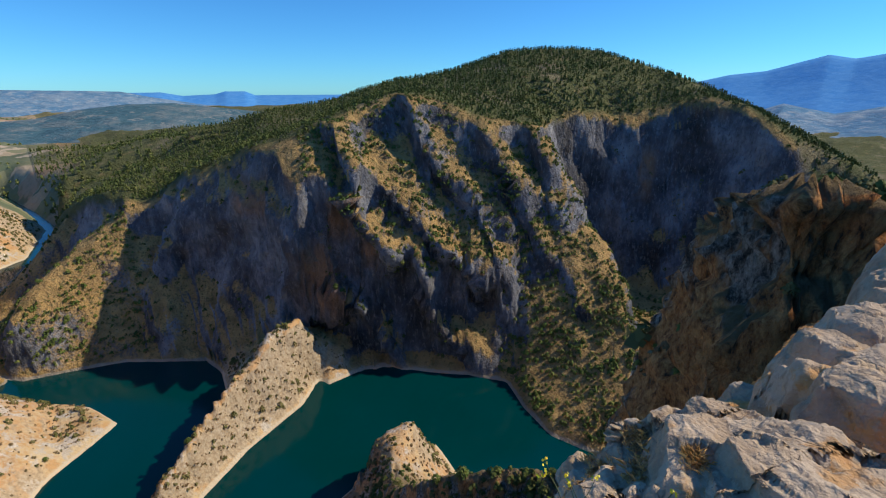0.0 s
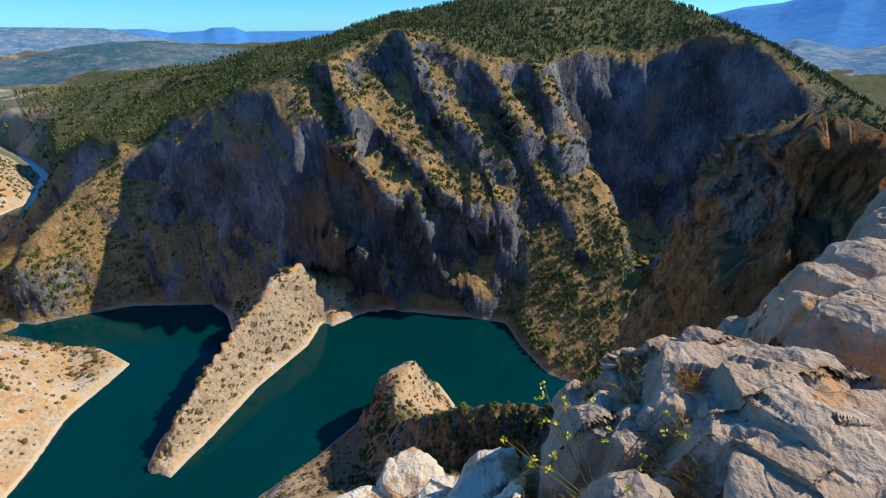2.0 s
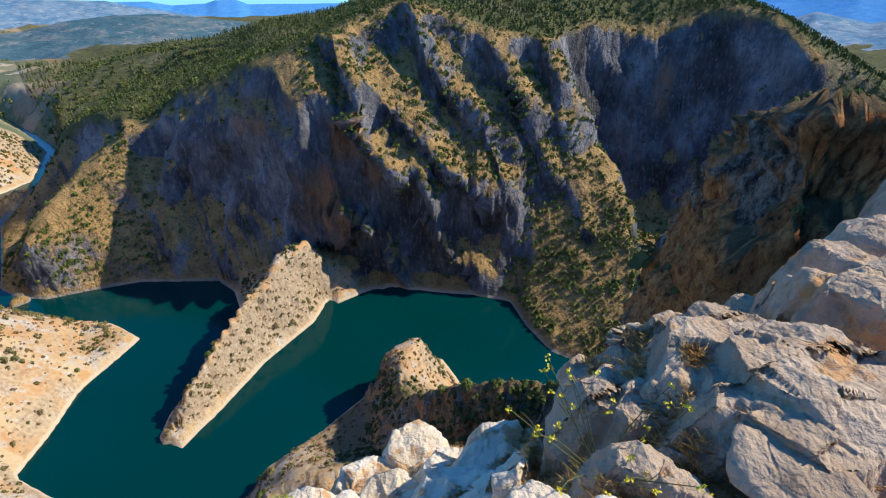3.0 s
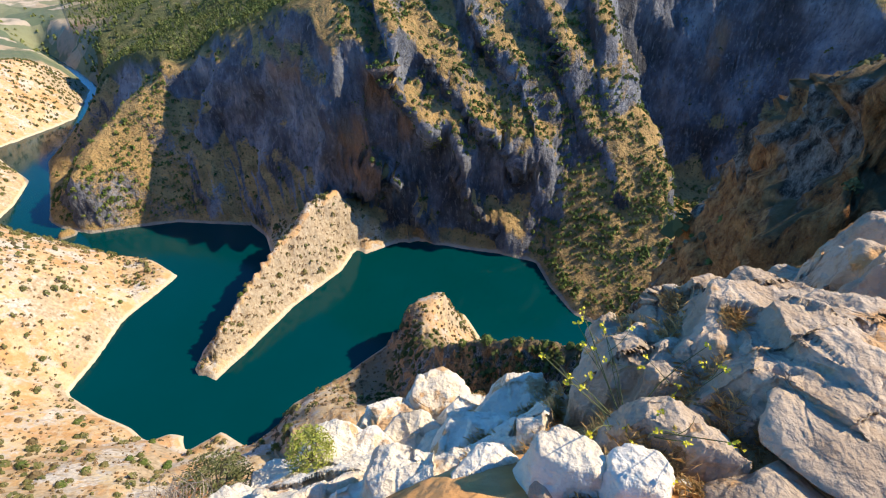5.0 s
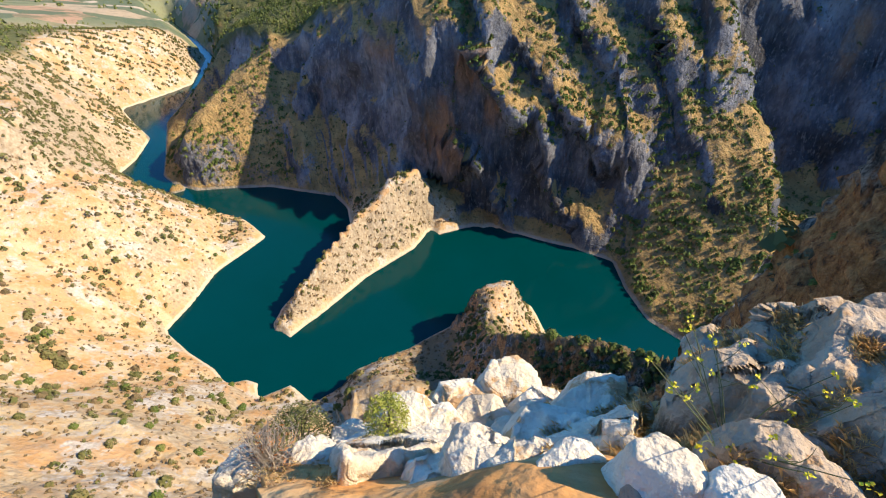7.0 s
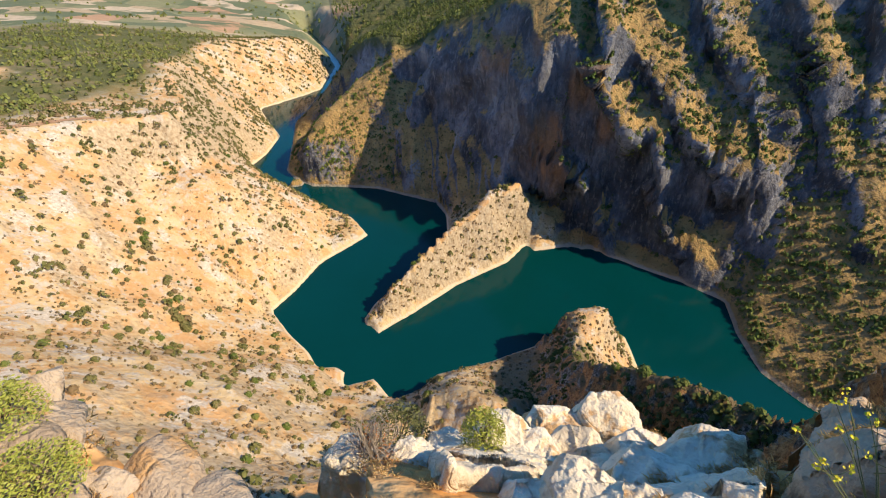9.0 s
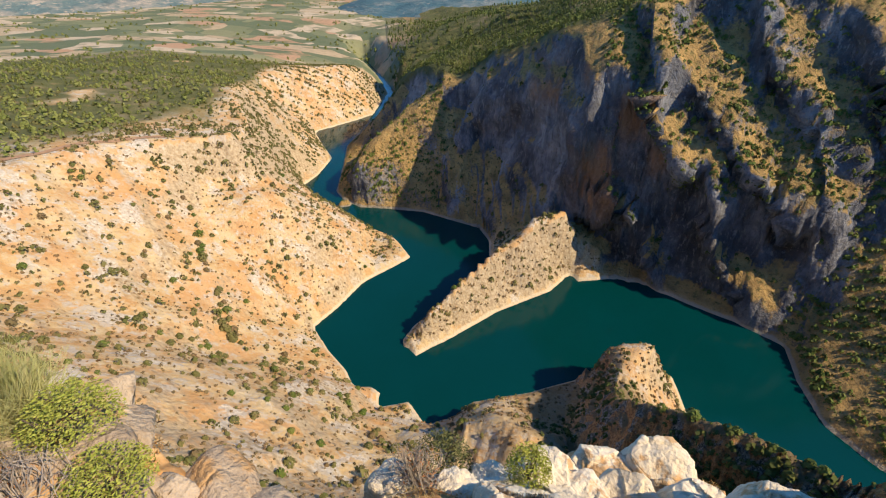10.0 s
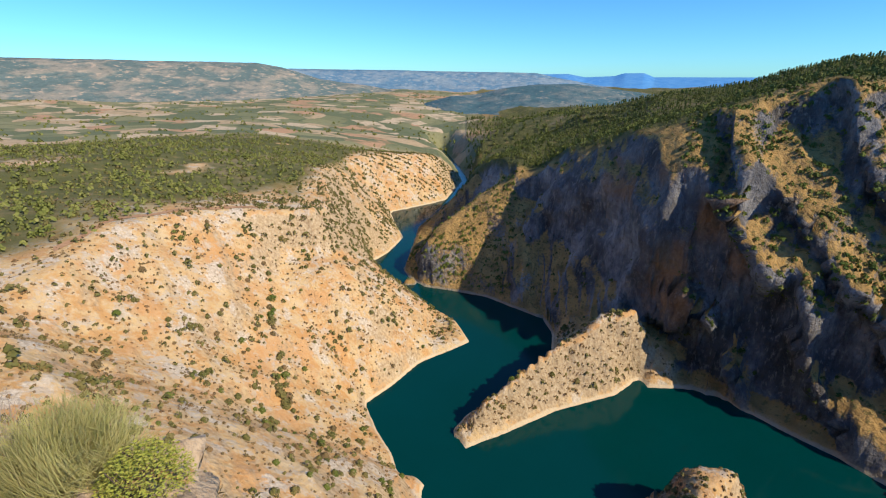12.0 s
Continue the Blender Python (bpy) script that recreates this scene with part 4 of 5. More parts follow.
for k in range(26):
    b, r = -66.6 + rng.normal(0, 0.35), rng.uniform(225, 330)
    placed("bush", full_bushes[k % 4], *polar(b, r), ground_z(b, r) - 0.3, rng.uniform(3, 5.5), "dark green bush in the dry gully", "bush", "bushes in the gully")
for k, (x, y, z) in enumerate(scatter(crag_side * (RNG > 36) * (RNG < 85) * (BRG > 22) * (BRG < 46) * smooth(0.1, 0.4, N1[..., 2]), 70)):
    placed("bush", full_bushes[(0, 1, 1, 2)[k % 4]], x, y, z - 0.1, rng.uniform(0.5, 1.5), "low dark bush in a cleft of the crag", "bush", "bushes on the crag")
for b, r, size, k in ((35.7, 43.5, 1.3, 0), (36.4, 44, 0.9, 2), (40.1, 43, 1.5, 1), (39.4, 43, 0.9, 1), (43.6, 46, 2.0, 1), (44.6, 46, 1.8, 1), (42.6, 44, 1.3, 0), (33.0, 46.8, 0.9, 0), (30.9, 49.5, 1.0, 2)):
    placed("bush", full_bushes[k], *polar(b, r), ground_z(b, r) - 0.15, size, "low green bush on the rim of the crag", "bush", "bushes on the crag")
for b, r, size in ((3.0, 134, 4.5), (-1.0, 137, 3.5), (8.5, 131, 3.4), (12.8, 131, 4.2), (-9.5, 176, 4.0), (-11.0, 186, 3.2), (18, 130, 3)):
    placed("bush", full_bushes[1], *polar(b, r), ground_z(b, r) - 0.3, size, "dark green bush on the shaded ridge", "bush", "bushes on the ridge")


def pine_tree(seed):
    crown_v, crown_f = leafy(1.0, 0.6, 130, 0.07, "pine")
    root = new("pine_tree")
    bm = bmesh.new()
    bmesh.ops.create_cone(bm, cap_ends=True, segments=6, radius1=0.025, radius2=0.006, depth=0.95)
    bmesh.ops.translate(bm, verts=bm.verts, vec=(0, 0, 0.47))
    part("trunk", bm, bark_mat, root)
    crown = new("crown", plant_mesh("crown", crown_v, crown_f, pine_mat))
    crown.parent = root
    return tagged(root, "green pine tree on the canyon rim", "pine tree", "pines on the rim")


def part(name, bm, mat, parent, label=""):
    me = bpy.data.meshes.new(name)
    bm.to_mesh(me)
    bm.free()
    me.materials.append(mat)
    ob = new(name, me)
    ob.parent = parent
    if label:
        ob["label"] = label
    return ob


first_pine = pine_tree(1)
first = True
for b in np.arange(-38.5, 35, 0.75):
    r = float(np.interp(b, bearings[34:-58], rim_line[34:-58, 0])) + rng.uniform(6, 40)
    size = rng.uniform(3.6, 6.5)
    m = pose(*polar(b, r), ground_z(b, r) - 0.3, 0, 0, rng.uniform(0, 360))
    tree = first_pine if first else copy_thing(first_pine, m)
    tree.matrix_basis = m @ Matrix.Diagonal((size, size, size, 1))
    first = False

track_x, track_y, track_z = [], [], []
for b in np.arange(-86, -66, 0.4):
    r = float(np.interp(b, *zip(*[(p, q) for p, q, _ in LAND["bank_rim"]]))) + 10 + 3 * math.sin(b)
    row = [(*polar(b, r + o), ground_z(b, r + o) + 0.35) for o in (-4, -2, 0, 2, 4)]
    track_x.append([p[0] for p in row]), track_y.append([p[1] for p in row]), track_z.append([p[2] for p in row])
dirt_mat = Graph("red_dirt")
dirt_mat = dirt_mat.done(dirt_mat.ramp(dirt_mat.noise(0.4, 5), [(0.3, (0.36, 0.20, 0.11)), (0.7, (0.50, 0.32, 0.19))]), 0.95, 0.1)
track_me = grid_mesh("road_dirt_track", np.array(track_x), np.array(track_y), np.array(track_z), False)
track_me.materials.append(dirt_mat)
tagged(new("road_dirt_track", track_me), "reddish dirt track along the plateau edge", "road", kind="structure")


# ---------------------------------------------------------------- the lookout
def near_z(x, y):
    return float(NEAR_SHAPE.at(np.array([float(x)]), np.array([float(y)]))[0])


CROWN = {}


def boulder_mesh(seed, squash, stone, detail=4):
    """A weathered limestone lump: a block with many cut faces, softened edges, clefts and pits."""
    r = random.Random(seed)
    bm = bmesh.new()
    bmesh.ops.create_icosphere(bm, subdivisions=detail, radius=1.35)
    co = np.array([tuple(v.co) for v in bm.verts])
    o = seed * 7.31
    for _ in range(13):
        n = np.array((r.gauss(0, 1), r.gauss(0, 1), r.gauss(0, 0.9)))
        n /= np.linalg.norm(n)
        over = co @ n - r.uniform(0.62, 1.0)
        co -= np.maximum(0, over + 0.06 * np.exp(-np.abs(over) * 8))[:, None] * n * 0.97
    x, y, z = co.T
    nrm = co / np.linalg.norm(co, axis=1, keepdims=True)
    cleft = np.maximum(0, fbm(x * 1.1 + o, y * 1.1, z * 1.5, 2, True) - 0.55)
    f = 0.13 * fbm(x * 1.3 + o, y * 1.3, z * 1.9, 3) - 0.5 * cleft + 0.035 * fbm(x * 4 + o, y * 4, z * 6, 3, True) + 0.012 * fbm(x * 14 + o, y * 14, z * 14, 2)
    co = (co + nrm * f[:, None]) * np.array((1, 1, squash))
    for v, c in zip(bm.verts, co):
        v.co = c
    for q in bm.faces:
        q.smooth = True
    me = bpy.data.meshes.new("boulder")
    bm.to_mesh(me)
    bm.free()
    me.materials.append(stone)
    CROWN[me.name] = co[:, 2].max()
    return me


SMALL = [boulder_mesh(s + 40, 0.65, grey_stone_mat, 3) for s in range(6)]


def boulder(me, x, y, top, size, stretch, yaw, label):
    """A boulder whose crown stands at that height from the eye."""
    ob = new("boulder", me)
    ob.matrix_world = pose(x, y, CAM_H + top - size * CROWN[me.name], random.uniform(-6, 6), random.uniform(-6, 6), yaw) @ Matrix.Diagonal((size * stretch, size, size, 1))
    return tagged(ob, label, "boulder", "rocks at the lookout")


# blocks of the bedrock: x, y, crown height from the eye, half width across the view, half depth along it, slope of the worn top
PALE_BLOCKS = [
    (-0.19, 2.94, -3.56, 0.24, 0.24, 0.63), (-0.60, 2.68, -3.65, 0.29, 0.19, 0.49), (-0.95, 1.98, -3.08, 0.21, 0.19, 0.56), (-0.61, 1.96, -3.10, 0.16, 0.19, 0.56),
    (-0.34, 2.22, -3.25, 0.24, 0.19, 0.56), (0.11, 2.44, -3.18, 0.19, 0.24, 0.56), (0.44, 2.12, -2.62, 0.23, 0.29, 0.49), (0.63, 1.84, -2.48, 0.17, 0.24, 0.56),
    (-1.13, 1.63, -3.11, 0.26, 0.24, 0.49), (-0.81, 1.55, -3.16, 0.17, 0.19, 0.56), (-0.24, 1.17, -1.99, 0.12, 0.13, 0.49), (0.02, 1.15, -1.91, 0.13, 0.16, 0.49),
    (0.19, 1.78, -2.58, 0.26, 0.22, 0.49), (-0.09, 1.94, -2.93, 0.19, 0.22, 0.49), (0.17, 0.95, -1.63, 0.11, 0.14, 0.35), (0.45, 0.94, -1.36, 0.10, 0.07, 0.35),
    (0.63, 0.88, -1.34, 0.06, 0.06, 0.49), (-0.37, 1.09, -2.16, 0.15, 0.15, 0.56), (-1.15, 1.26, -2.78, 0.22, 0.24, 0.56), (-1.34, 1.21, -2.86, 0.19, 0.19, 0.56),
    (-1.68, 1.16, -2.82, 0.14, 0.14, 0.56),
]
GREY_BLOCKS = [
    (0.89, 1.04, -1.36, 0.10, 0.06, 0.60), (0.80, 1.10, -1.38, 0.11, 0.07, 0.50), (0.98, 1.64, -1.52, 0.25, 0.20, 0.55), (1.01, 2.00, -1.83, 0.23, 0.26, 0.60),
    (1.21, 2.01, -1.59, 0.21, 0.22, 0.60), (1.41, 1.91, -1.46, 0.27, 0.26, 0.50), (1.54, 1.83, -1.38, 0.26, 0.25, 0.50), (1.38, 1.64, -1.31, 0.27, 0.30, 0.50),
    (1.58, 1.60, -1.26, 0.32, 0.30, 0.45), (1.38, 1.30, -1.25, 0.27, 0.26, 0.50), (1.23, 1.30, -1.33, 0.11, 0.30, 0.90), (1.55, 1.41, -1.21, 0.26, 0.30, 0.50),
    (2.58, 2.67, -1.64, 0.17, 0.16, 0.90), (2.45, 2.63, -1.73, 0.12, 0.12, 0.90), (2.59, 2.49, -1.51, 0.21, 0.20, 0.80), (3.28, 3.49, -1.94, 0.17, 0.22, 0.80),
    (3.15, 3.06, -1.62, 0.30, 0.24, 0.70), (2.47, 2.18, -1.29, 0.23, 0.22, 0.80), (2.88, 3.44, -2.42, 0.26, 0.30, 0.70), (3.32, 3.18, -1.81, 0.21, 0.20, 0.80),
    (3.88, 3.60, -1.67, 0.30, 0.30, 0.80), (4.75, 4.43, -2.07, 0.26, 0.40, 0.90), (4.87, 4.30, -1.79, 0.30, 0.40, 0.80), (6.07, 5.65, -2.14, 0.30, 0.50, 0.80),
    (6.53, 5.74, -2.02, 0.42, 0.50, 0.80), (8.20, 7.47, -2.26, 0.42, 0.70, 0.80), (8.47, 7.16, -2.12, 0.68, 0.70, 0.80), (4.41, 4.20, -2.17, 0.21, 0.30, 0.90),
    (3.43, 3.63, -2.26, 0.13, 0.20, 0.90),
]


class Outcrop:
    """Bedrock of worn, many-faced blocks grown together."""
    def __init__(self, rows, seed, sides, bed):
        r = random.Random(seed)
        self.bed = bed
        self.chips = [(r.uniform(-2, 4), r.uniform(0.5, 4.5), r.gauss(0, 0.025), r.gauss(0, 0.13), r.gauss(0, 0.13)) for _ in range(220)]
        self.blocks = []
        for x, y, top, wide, deep, worn in rows:
            side = math.atan2(x, y)
            faces = []
            for k in range(7):
                a = (k + r.uniform(-0.3, 0.3)) * 2 * math.pi / 7
                reach = wide * deep / math.hypot(deep * math.cos(a), wide * math.sin(a))
                c, v = math.cos(a), math.sin(a)
                faces.append((c * math.cos(side) + v * math.sin(side), v * math.cos(side) - c * math.sin(side), reach * r.uniform(0.25, 0.65), 0.5 * worn * r.uniform(0.4, 1.6), reach * r.uniform(0.85, 1.15), r.uniform(*sides)))
            self.blocks.append((x, y, CAM_H + top, min(0.8, wide + 0.12), r.gauss(0, 0.12), r.gauss(0, 0.12), faces))

    def at(self, x, y, owners=False):
        flat_x, flat_y = np.ravel(x), np.ravel(y)
        best, chip = np.full(flat_x.shape, 1e9), np.zeros(flat_x.shape)
        for cx, cy, lift, tx, ty in self.chips:
            u, v = flat_x - cx, flat_y - cy
            d = u * u + v * v
            near_one = d < best
            best[near_one] = d[near_one]
            chip[near_one] = (lift + tx * u + ty * v)[near_one]
        chip = np.clip(chip, -0.09, 0.09).reshape(np.shape(x))
        out = self.bed(x, y) + chip
        owner = np.zeros(np.shape(x), int)
        for k, (bx, by, top, foot, tx, ty, faces) in enumerate(self.blocks):
            u, v = x - bx, y - by
            drop = 0 * u
            for fx, fy, flat, worn, reach, steep in faces:
                along = u * fx + v * fy
                drop = np.maximum(drop, np.maximum(worn * (along - flat), worn * (reach - flat) + steep * (along - reach)))
            drop = drop + 6 * np.maximum(0, drop - foot)
            h = top - drop + np.clip(tx * u + ty * v, -0.06, 0.06)
            owner = np.where(h > out, k + 1, owner)
            gap = np.clip(0.5 + (h - out) / 0.05, 0, 1)
            out = np.where(h - out > 0.03, h, np.where(out - h > 0.03, out, out * (1 - gap) + h * gap + 0.0125 * gap * (1 - gap)))
        return (out + 0.4 * chip, owner) if owners else out + 0.4 * chip


def outcrop_mesh(name, crop, b0, b1, r0, r1, nb, nr, rough, mat, label):
    """One skin of rock over the blocks, fine near the eye, kept where it stands out of the soil."""
    bb, rr = np.meshgrid(np.radians(np.linspace(b0, b1, nb)), np.geomspace(r0, r1, nr), indexing="ij")
    x, y = rr * np.sin(bb), rr * np.cos(bb)
    wx, wy = 0.05 * fbm(x * 2.2, y * 2.2, 0 * x, 3), 0.05 * fbm(x * 2.2 + 40, y * 2.2, 0 * x, 3)
    z, owner = crop.at(x + wx, y + wy, True)
    soil = np.where(rr < 18, NEAR_SHAPE.at(x, y), 0) - 5.0 * np.maximum(0, rr - np.interp(np.degrees(bb), *zip(*EDGE)))
    keep = z > soil - 0.5
    z = np.maximum(z, soil - 0.9)
    p = np.stack([x, y, z], -1)
    n = np.cross(np.gradient(p, axis=1), np.gradient(p, axis=0))
    n /= np.linalg.norm(n, axis=-1, keepdims=True) + 1e-9
    n = np.where(n[..., 2:] < 0, -n, n)
    d = rough * (0.050 * fbm(x * 2.6, y * 2.6, z * 3.2, 3) + 0.036 * (fbm(x * 5, y * 5, z * 4, 3, True) - 0.4) + 0.012 * (fbm(x * 16, y * 16, z * 9, 3, True) - 0.4) + 0.006 * fbm(x * 45, y * 45, z * 45, 2))
    cleft = np.maximum(0, fbm(x * 1.7 + 0.6 * z + 9, y * 1.7, z * 1.2, 2, True) - 0.72)
    p = p + n * (d - 0.35 * rough * cleft)[..., None]
    idx = np.arange(nb * nr).reshape(nb, nr)
    quads = np.stack([idx[:-1, :-1], idx[:-1, 1:], idx[1:, 1:], idx[1:, :-1]], -1).reshape(-1, 4)[:, ::-1]
    quads = quads[keep.ravel()[quads].all(1)]
    mine = owner.ravel()[quads[:, 0]]
    root = new(name)
    root.location = (0, 0, CAM_H - 2.5)
    for k in np.unique(mine):
        some = quads[mine == k]
        used = np.unique(some)
        where = np.zeros(nb * nr, int)
        where[used] = np.arange(len(used))
        me = bpy.data.meshes.new("block")
        fill_mesh(me, p.reshape(-1, 3)[used] - (0, 0, CAM_H - 2.5), where[some])
        me.polygons.foreach_set("use_smooth", [True] * len(some))
        me.materials.append(mat)
        new("block" if k else "bedrock", me).parent = root
    return tagged(root, label, "rock outcrop", "rocks at the lookout")


def pale_bed(x, y):
    """The pale bedrock between its blocks, over the soil or under it."""
    r, b = np.hypot(x, y), np.degrees(np.arctan2(x, y))
    hold = smooth(1.15, 1.45, r + 0.2 * vnoise(x * 3, y * 3, 0 * x)) * smooth(-46, -38, b) * smooth(24, 17, b)
    return NEAR_SHAPE.at(x, y) - 0.6 + 0.78 * hold - 2.0 * np.maximum(0, r - 2.2) - 8 * np.maximum(0, r - 2.6) - 20 * smooth(-43, -48, b)


def grey_bed(x, y):
    return 0 * x


pale_crop, grey_crop = Outcrop(PALE_BLOCKS, 3, (1.8, 3.6), pale_bed), Outcrop(GREY_BLOCKS, 8, (2.0, 3.8), grey_bed)
outcrop_mesh("rock_outcrop", pale_crop, -66, 52, 0.78, 3.6, 560, 420, 0.62, limestone_mat, "pale sunlit limestone outcrop of sharp blocks on the cliff edge")
outcrop_mesh("rock_outcrop", grey_crop, 20, 66, 0.85, 14, 420, 560, 0.7, grey_stone_mat, "weathered grey limestone outcrop with clefts and worn blocks")


span_x, span_y = np.arange(-3.2, 9, 0.02), np.arange(-1.0, 9, 0.02)
plan_x, plan_y = np.meshgrid(span_x, span_y, indexing="ij")
UPPER = np.maximum(NEAR_SHAPE.at(plan_x, plan_y), np.maximum(pale_crop.at(plan_x, plan_y), grey_crop.at(plan_x, plan_y)))


def top_z(x, y):
    """The upper side of soil or bedrock at a place of the lookout."""
    i, j = int(round((x + 3.2) / 0.02)), int(round((y + 1.0) / 0.02))
    return float(UPPER[i, j]) if 0 <= i < len(span_x) and 0 <= j < len(span_y) else near_z(x, y)


random.seed(11)
for k in range(40):
    b = random.uniform(-100, -62) if k % 3 else random.uniform(46, 60)
    r = random.uniform(1.1, min(float(np.interp(b, *zip(*EDGE))) * 1.02, 9))
    x, y = polar(b, r)
    size = random.uniform(0.06, 0.17) * (1 + 0.12 * r)
    boulder(SMALL[k % 6], x, y, top_z(x, y) - CAM_H + 0.4 * size, size, random.uniform(1.0, 1.5), random.uniform(0, 360), "small weathered limestone rock in dry soil")


def leaf_cloud(count, spread, height, size, r, fill=0.6):
    bm = bmesh.new()
    for _ in range(count):
        d = Vector((r.gauss(0, 1), r.gauss(0, 1), abs(r.gauss(0, 0.9)))).normalized() * r.uniform(fill, 1.05)
        c = Vector((d.x * spread, d.y * spread, 0.12 * height + d.z * height))
        m = (Vector((r.gauss(0, 1), r.gauss(0, 1), r.gauss(0.5, 0.7)))).to_track_quat("Z", "Y").to_matrix()
        s = size * r.uniform(0.6, 1.3)
        bm.faces.new([bm.verts.new(c + m @ Vector(p)) for p in ((-s, 0, 0), (0, -0.4 * s, 0.1 * s), (s, 0, 0), (0, 0.4 * s, 0.1 * s))])
    return bm


def stem(bm, a, b, r0, r1, bend=0.0, sides=4):
    """A thin bent stem from a to b."""
    a, b = Vector(a), Vector(b)
    side = (b - a).cross(Vector((0.3, 0.2, 1))).normalized()
    rings = []
    for i in range(5):
        t = i / 4
        c = a.lerp(b, t) + side * bend * math.sin(math.pi * t)
        q = (b - a).to_track_quat("Z", "Y").to_matrix()
        rings.append([bm.verts.new(c + q @ Vector((math.cos(2 * math.pi * k / sides), math.sin(2 * math.pi * k / sides), 0)) * (r0 + (r1 - r0) * t)) for k in range(sides)])
    for u, v in zip(rings, rings[1:]):
        for k in range(sides):
            bm.faces.new((u[k], u[(k + 1) % sides], v[(k + 1) % sides], v[k]))


leaf_green = make_leaf_mat("shrub_green", (0.16, 0.21, 0.03), (0.30, 0.34, 0.055), (0.42, 0.40, 0.10))
leaf_olive = make_leaf_mat("shrub_olive", (0.07, 0.085, 0.03), (0.13, 0.14, 0.05), (0.18, 0.17, 0.07))
broom_green = make_leaf_mat("broom_green", (0.24, 0.27, 0.09), (0.36, 0.37, 0.13), (0.48, 0.42, 0.20))
straw = make_leaf_mat("dry_straw", (0.80, 0.46, 0.16), (0.86, 0.58, 0.25), (0.88, 0.70, 0.40))
twig_mat = make_leaf_mat("dry_twigs", (0.22, 0.17, 0.13), (0.34, 0.28, 0.22), (0.42, 0.36, 0.30))
rust_leaf = make_leaf_mat("withered_leaves", (0.28, 0.11, 0.05), (0.38, 0.17, 0.07), (0.45, 0.24, 0.11))
yellow_mat = flat_mat("yellow_petals", (0.75, 0.62, 0.02), 0.6)


def shrub(x, y, spread, height, count, size, mat, label, seed, lift=0.0):
    r = random.Random(seed)
    root = new("shrub")
    root.location = (x, y, top_z(x, y) + lift)
    for _ in range(10):
        bm = bmesh.new()
        a, h = r.uniform(0, 6.28), r.uniform(0.5, 0.95)
        stem(bm, (0, 0, -0.03), (math.cos(a) * spread * 0.7 * r.random(), math.sin(a) * spread * 0.7 * r.random(), height * h), 0.008, 0.003, r.uniform(-0.05, 0.05))
        part("stem", bm, bark_mat, root)
    part("leaves", leaf_cloud(count, spread, height, size, r), mat, root)
    return tagged(root, label, "shrub")


def dry_shrub(x, y, spread, height, count, mat, label, seed, leaf=0, name="dry_shrub", thick=0.0035):
    r = random.Random(seed)
    root = new(name)
    root.location = (x, y, top_z(x, y))
    for sector in range(6):
        bm = bmesh.new()
        for _ in range(count // 6):
            a, e = (sector + r.uniform(-0.2, 1.2)) * 1.047, r.uniform(0.2, 1.0)
            s = (math.cos(a) * 0.1 * spread, math.sin(a) * 0.1 * spread, -0.02)
            t = (math.cos(a) * spread * e + r.gauss(0, 0.12) * spread, math.sin(a) * spread * e + r.gauss(0, 0.12) * spread, height * math.sqrt(max(0.05, 1.05 - e * e)) * r.uniform(0.7, 1.1))
            stem(bm, s, t, thick, thick * 0.4, r.gauss(0, 0.07), 3)
        part("branch", bm, mat, root)
    if leaf:
        part("withered_leaves", leaf_cloud(leaf, spread * 0.9, height * 0.7, 0.018, r, 0.3), rust_leaf, root)
    return tagged(root, label, "shrub")


shrub(-1.62, 1.62, 0.26, 0.36, 3600, 0.013, leaf_olive, "small olive-leaved shrub growing from the cliff edge", 21, 0.05)
shrub(-0.98, 1.82, 0.17, 0.28, 2400, 0.012, leaf_green, "light green shrub between pale rocks", 22, 0.05)
dry_shrub(-1.55, 1.25, 0.24, 0.26, 170, twig_mat, "leafless grey thorn shrub with a few rusty leaves", 23, 160)
dry_shrub(-2.68, -0.24, 0.36, 0.44, 3200, broom_green, "dense green broom shrub of fine stems", 24, 0, "broom_shrub", 0.0018)
dry_shrub(-2.95, -0.55, 0.42, 0.6, 700, twig_mat, "dry grey brush beside the broom", 25, 160, "dry_shrub", 0.0022)
shrub(-2.33, -0.02, 0.19, 0.22, 4200, 0.0085, leaf_green, "bright green leafy shrub under the broom", 26)
shrub(-1.98, -0.06, 0.17, 0.17, 3800, 0.0085, leaf_green, "low bright green shrub on the cliff edge", 27)


stubble = []


def tuft(x, y, spread, count, seed, level=near_z):
    """A patch of short dry blades round a place, added to the one growth of grass."""
    r = random.Random(seed)
    base = level(x, y)
    for _ in range(count):
        a, o, tall = r.uniform(0, 6.28), math.sqrt(r.random()) * spread, r.uniform(0.010, 0.036)
        bx, by = math.cos(a) * o, math.sin(a) * o
        bz = level(x + bx, y + by) - base
        if bz > 0.06:
            continue
        lean = Vector((r.gauss(0, 0.6), r.gauss(0, 0.6), 0)) * tall
        w = Vector((-lean.y, lean.x, 0)).normalized() * r.uniform(0.0004, 0.0009)
        p0 = Vector((bx, by, bz - 0.006))
        p1, p2 = p0 + lean * 0.4 + Vector((0, 0, tall * 0.7)), p0 + lean * 1.3 + Vector((0, 0, tall))
        stubble.extend((q.x + x, q.y + y, q.z + base) for q in (p0 - w, p0 + w, p1 + w, p2, p1 - w))


def pocket(x, y, d=0.09):
    """How far the ground round a place stands over it."""
    return sum(top_z(x + u, y + v) for u, v in ((d, 0), (-d, 0), (0, d), (0, -d))) / 4 - top_z(x, y)


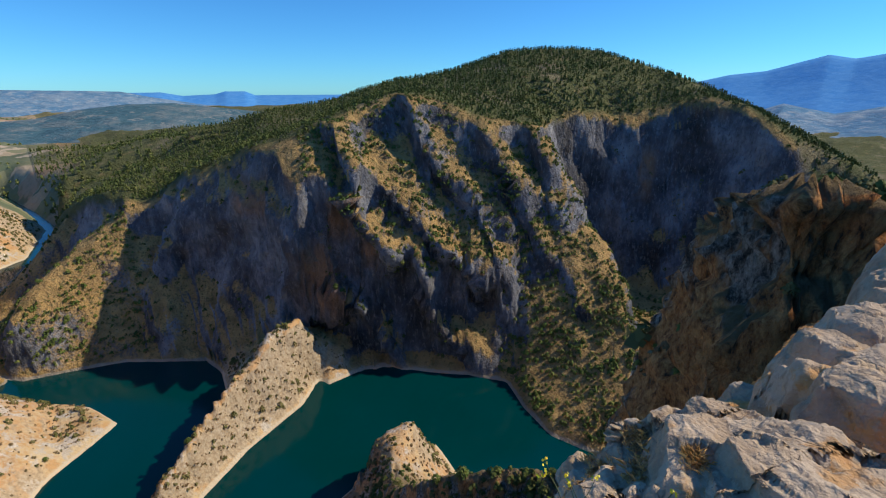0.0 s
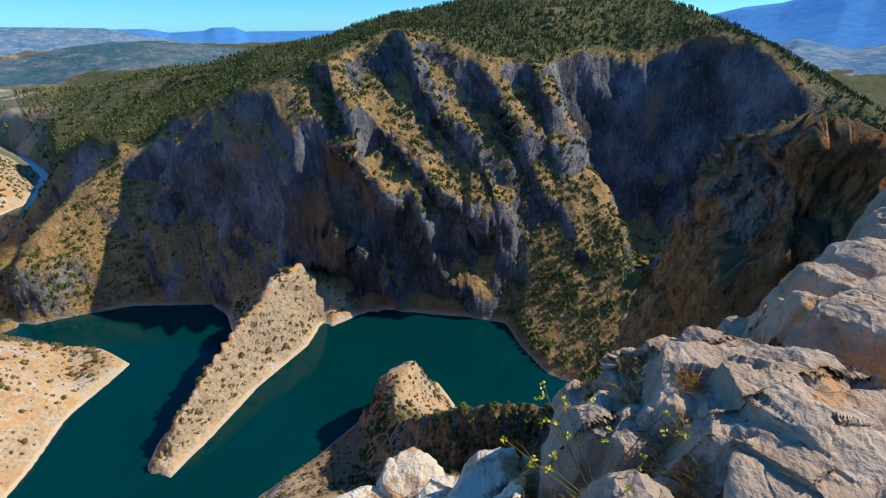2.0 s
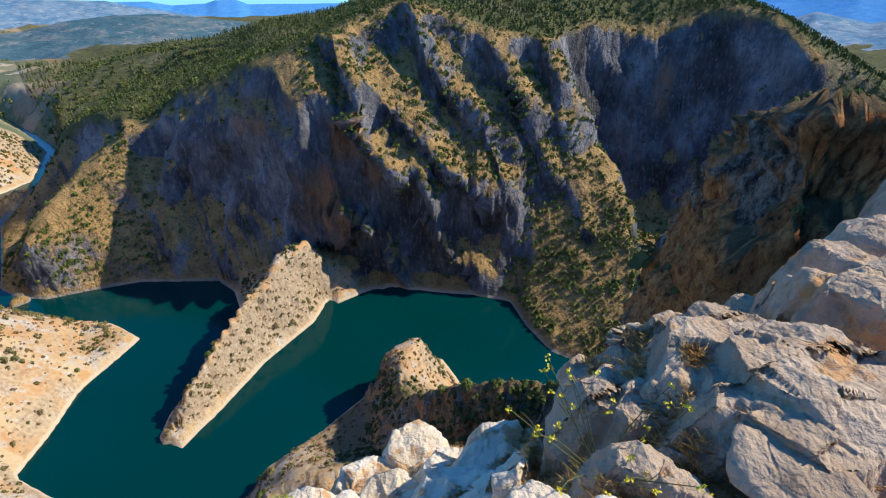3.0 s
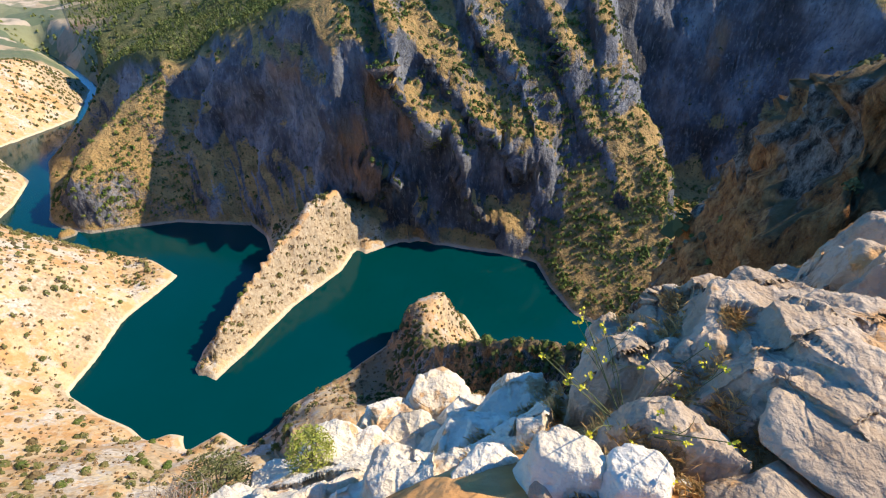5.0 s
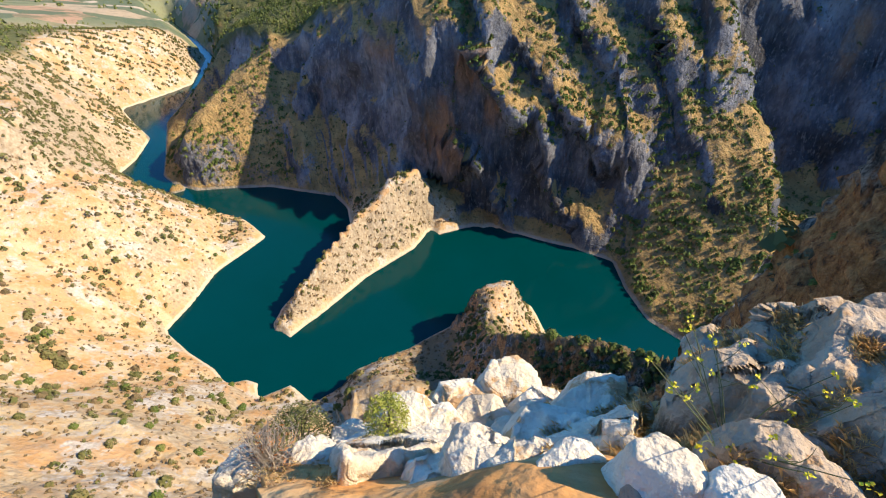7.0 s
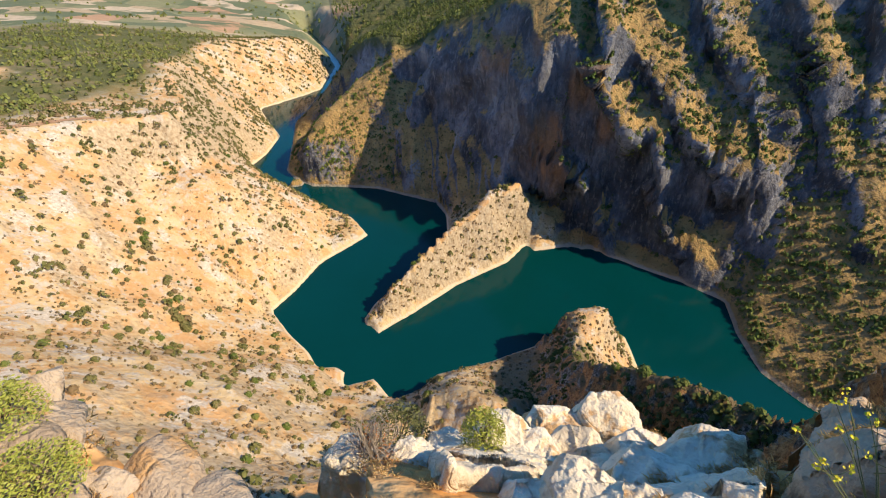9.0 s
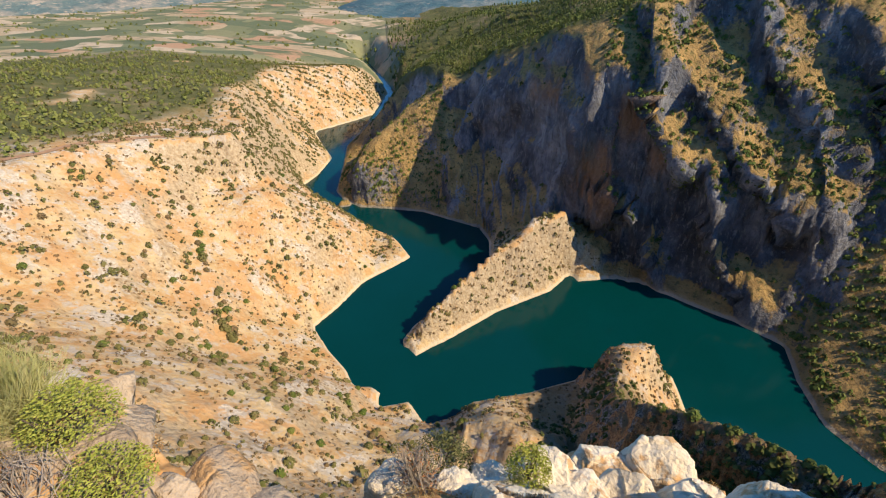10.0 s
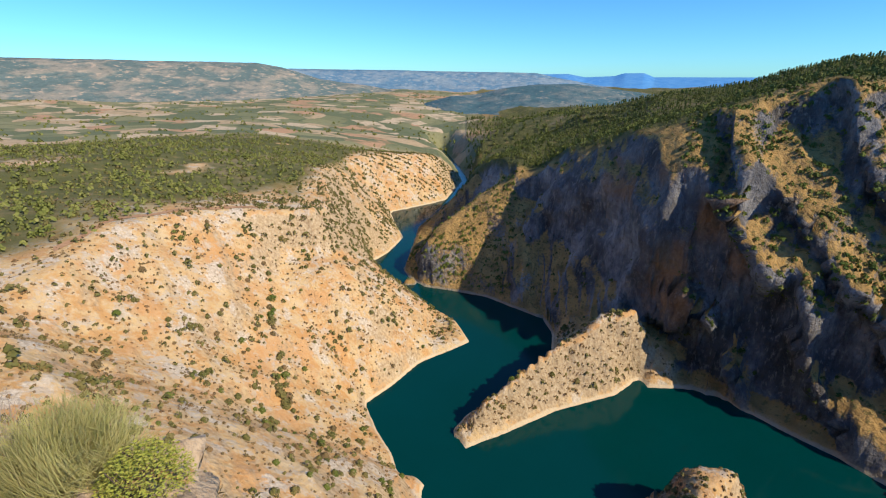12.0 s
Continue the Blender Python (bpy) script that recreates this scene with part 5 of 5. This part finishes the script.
random.seed(17)
for k in range(16):
    x, y = random.uniform(-2.7, -1.75), random.uniform(-0.75, 0.12)
    size = random.uniform(0.05, 0.13)
    boulder(SMALL[k % 6], x, y, near_z(x, y) - CAM_H + 0.5 * size, size, random.uniform(1.0, 1.5), random.uniform(0, 360), "small weathered limestone rock in dry soil")
for k in range(26):
    tuft(random.uniform(-2.8, -1.75), random.uniform(-0.8, 0.15), random.uniform(0.06, 0.15), 120, 300 + k)
dry_shrub(-2.15, -0.28, 0.2, 0.16, 240, twig_mat, "low grey thorn cushion in dry soil", 41, 80)
PEBBLE = [boulder_mesh(s + 60, 0.65, m, 3) for s, m in ((1, limestone_mat), (2, grey_stone_mat), (3, limestone_mat), (4, grey_stone_mat))]
for k in range(36):
    x, y = random.uniform(0.3, 1.5), random.uniform(0.8, 1.25)
    size = random.choice((0.015, 0.02, 0.03, 0.05))
    if top_z(x, y) > near_z(x, y) + 0.03:
        continue
    boulder(PEBBLE[k % 4], x, y, top_z(x, y) - CAM_H + 0.5 * size, size, random.uniform(1.0, 1.6), random.uniform(0, 360), "small loose limestone rock on orange soil")
spots = [(random.uniform(0.05, 2.0), random.uniform(0.65, 2.2)) for _ in range(900)]
spots = sorted(spots, key=lambda p: -pocket(*p))[:120]
for k, (x, y) in enumerate(spots):
    tuft(x, y, random.uniform(0.04, 0.09), 150, 400 + k, top_z)
random.seed(5)
for k in range(60):
    if k % 2:
        x, y = random.uniform(0.15, 2.2), random.uniform(0.85, 2.2)
    else:
        b = random.uniform(-95, 48)
        x, y = polar(b, random.uniform(1.2, float(np.interp(b, *zip(*EDGE)))))
    tuft(x, y, random.uniform(0.06, 0.14), 120, 100 + k)

grass_me = bpy.data.meshes.new("dry_grass")
fill_mesh(grass_me, np.array(stubble), np.arange(len(stubble)).reshape(-1, 5))
grass_me.materials.append(straw)
tagged(new("dry_grass", grass_me), "short dry golden grass in the cracks between the rocks", "grass", kind="stuff")


def mustard(x, y, seed):
    r = random.Random(seed)
    root = new("mustard_plant")
    root.location = (x, y, near_z(x, y) + 0.02)
    tips = []
    for k in range(18):
        a, l = r.uniform(0, 6.28), r.uniform(0.24, 0.62)
        tip = Vector((math.cos(a) * l * r.uniform(0.3, 0.9), math.sin(a) * l * r.uniform(0.3, 0.9), l * r.uniform(0.35, 0.85)))
        green = bmesh.new()
        stem(green, (0, 0, -0.02), tip, 0.0032, 0.0014, r.uniform(-0.05, 0.05))
        tips.append(tip)
        for _ in range(2):
            side = tip * r.uniform(0.5, 0.8)
            end = side + Vector((r.uniform(-0.1, 0.1), r.uniform(-0.1, 0.1), r.uniform(0.03, 0.1)))
            stem(green, side, end, 0.002, 0.001, 0.01, 3)
            if r.random() < 0.6:
                tips.append(end)
        part("stem", green, leaf_olive, root)
    for tip in tips:
        bm = bmesh.new()
        for _ in range(9):
            c = tip + Vector((r.gauss(0, 0.007), r.gauss(0, 0.007), r.gauss(0, 0.006)))
            m = Vector((r.gauss(0, 1), r.gauss(0, 1), 1)).to_track_quat("Z", "Y").to_matrix()
            bm.faces.new([bm.verts.new(c + m @ Vector(p) * 0.0062) for p in ((-1, 0, 0), (0, -1, 0.2), (1, 0, 0), (0, 1, 0.2))])
        part("flower_head", bm, yellow_mat, root, "small yellow blossom")
    return tagged(root, "wild mustard with thin stems and yellow flowers", "wildflower")


mustard(0.72, 1.25, 31)
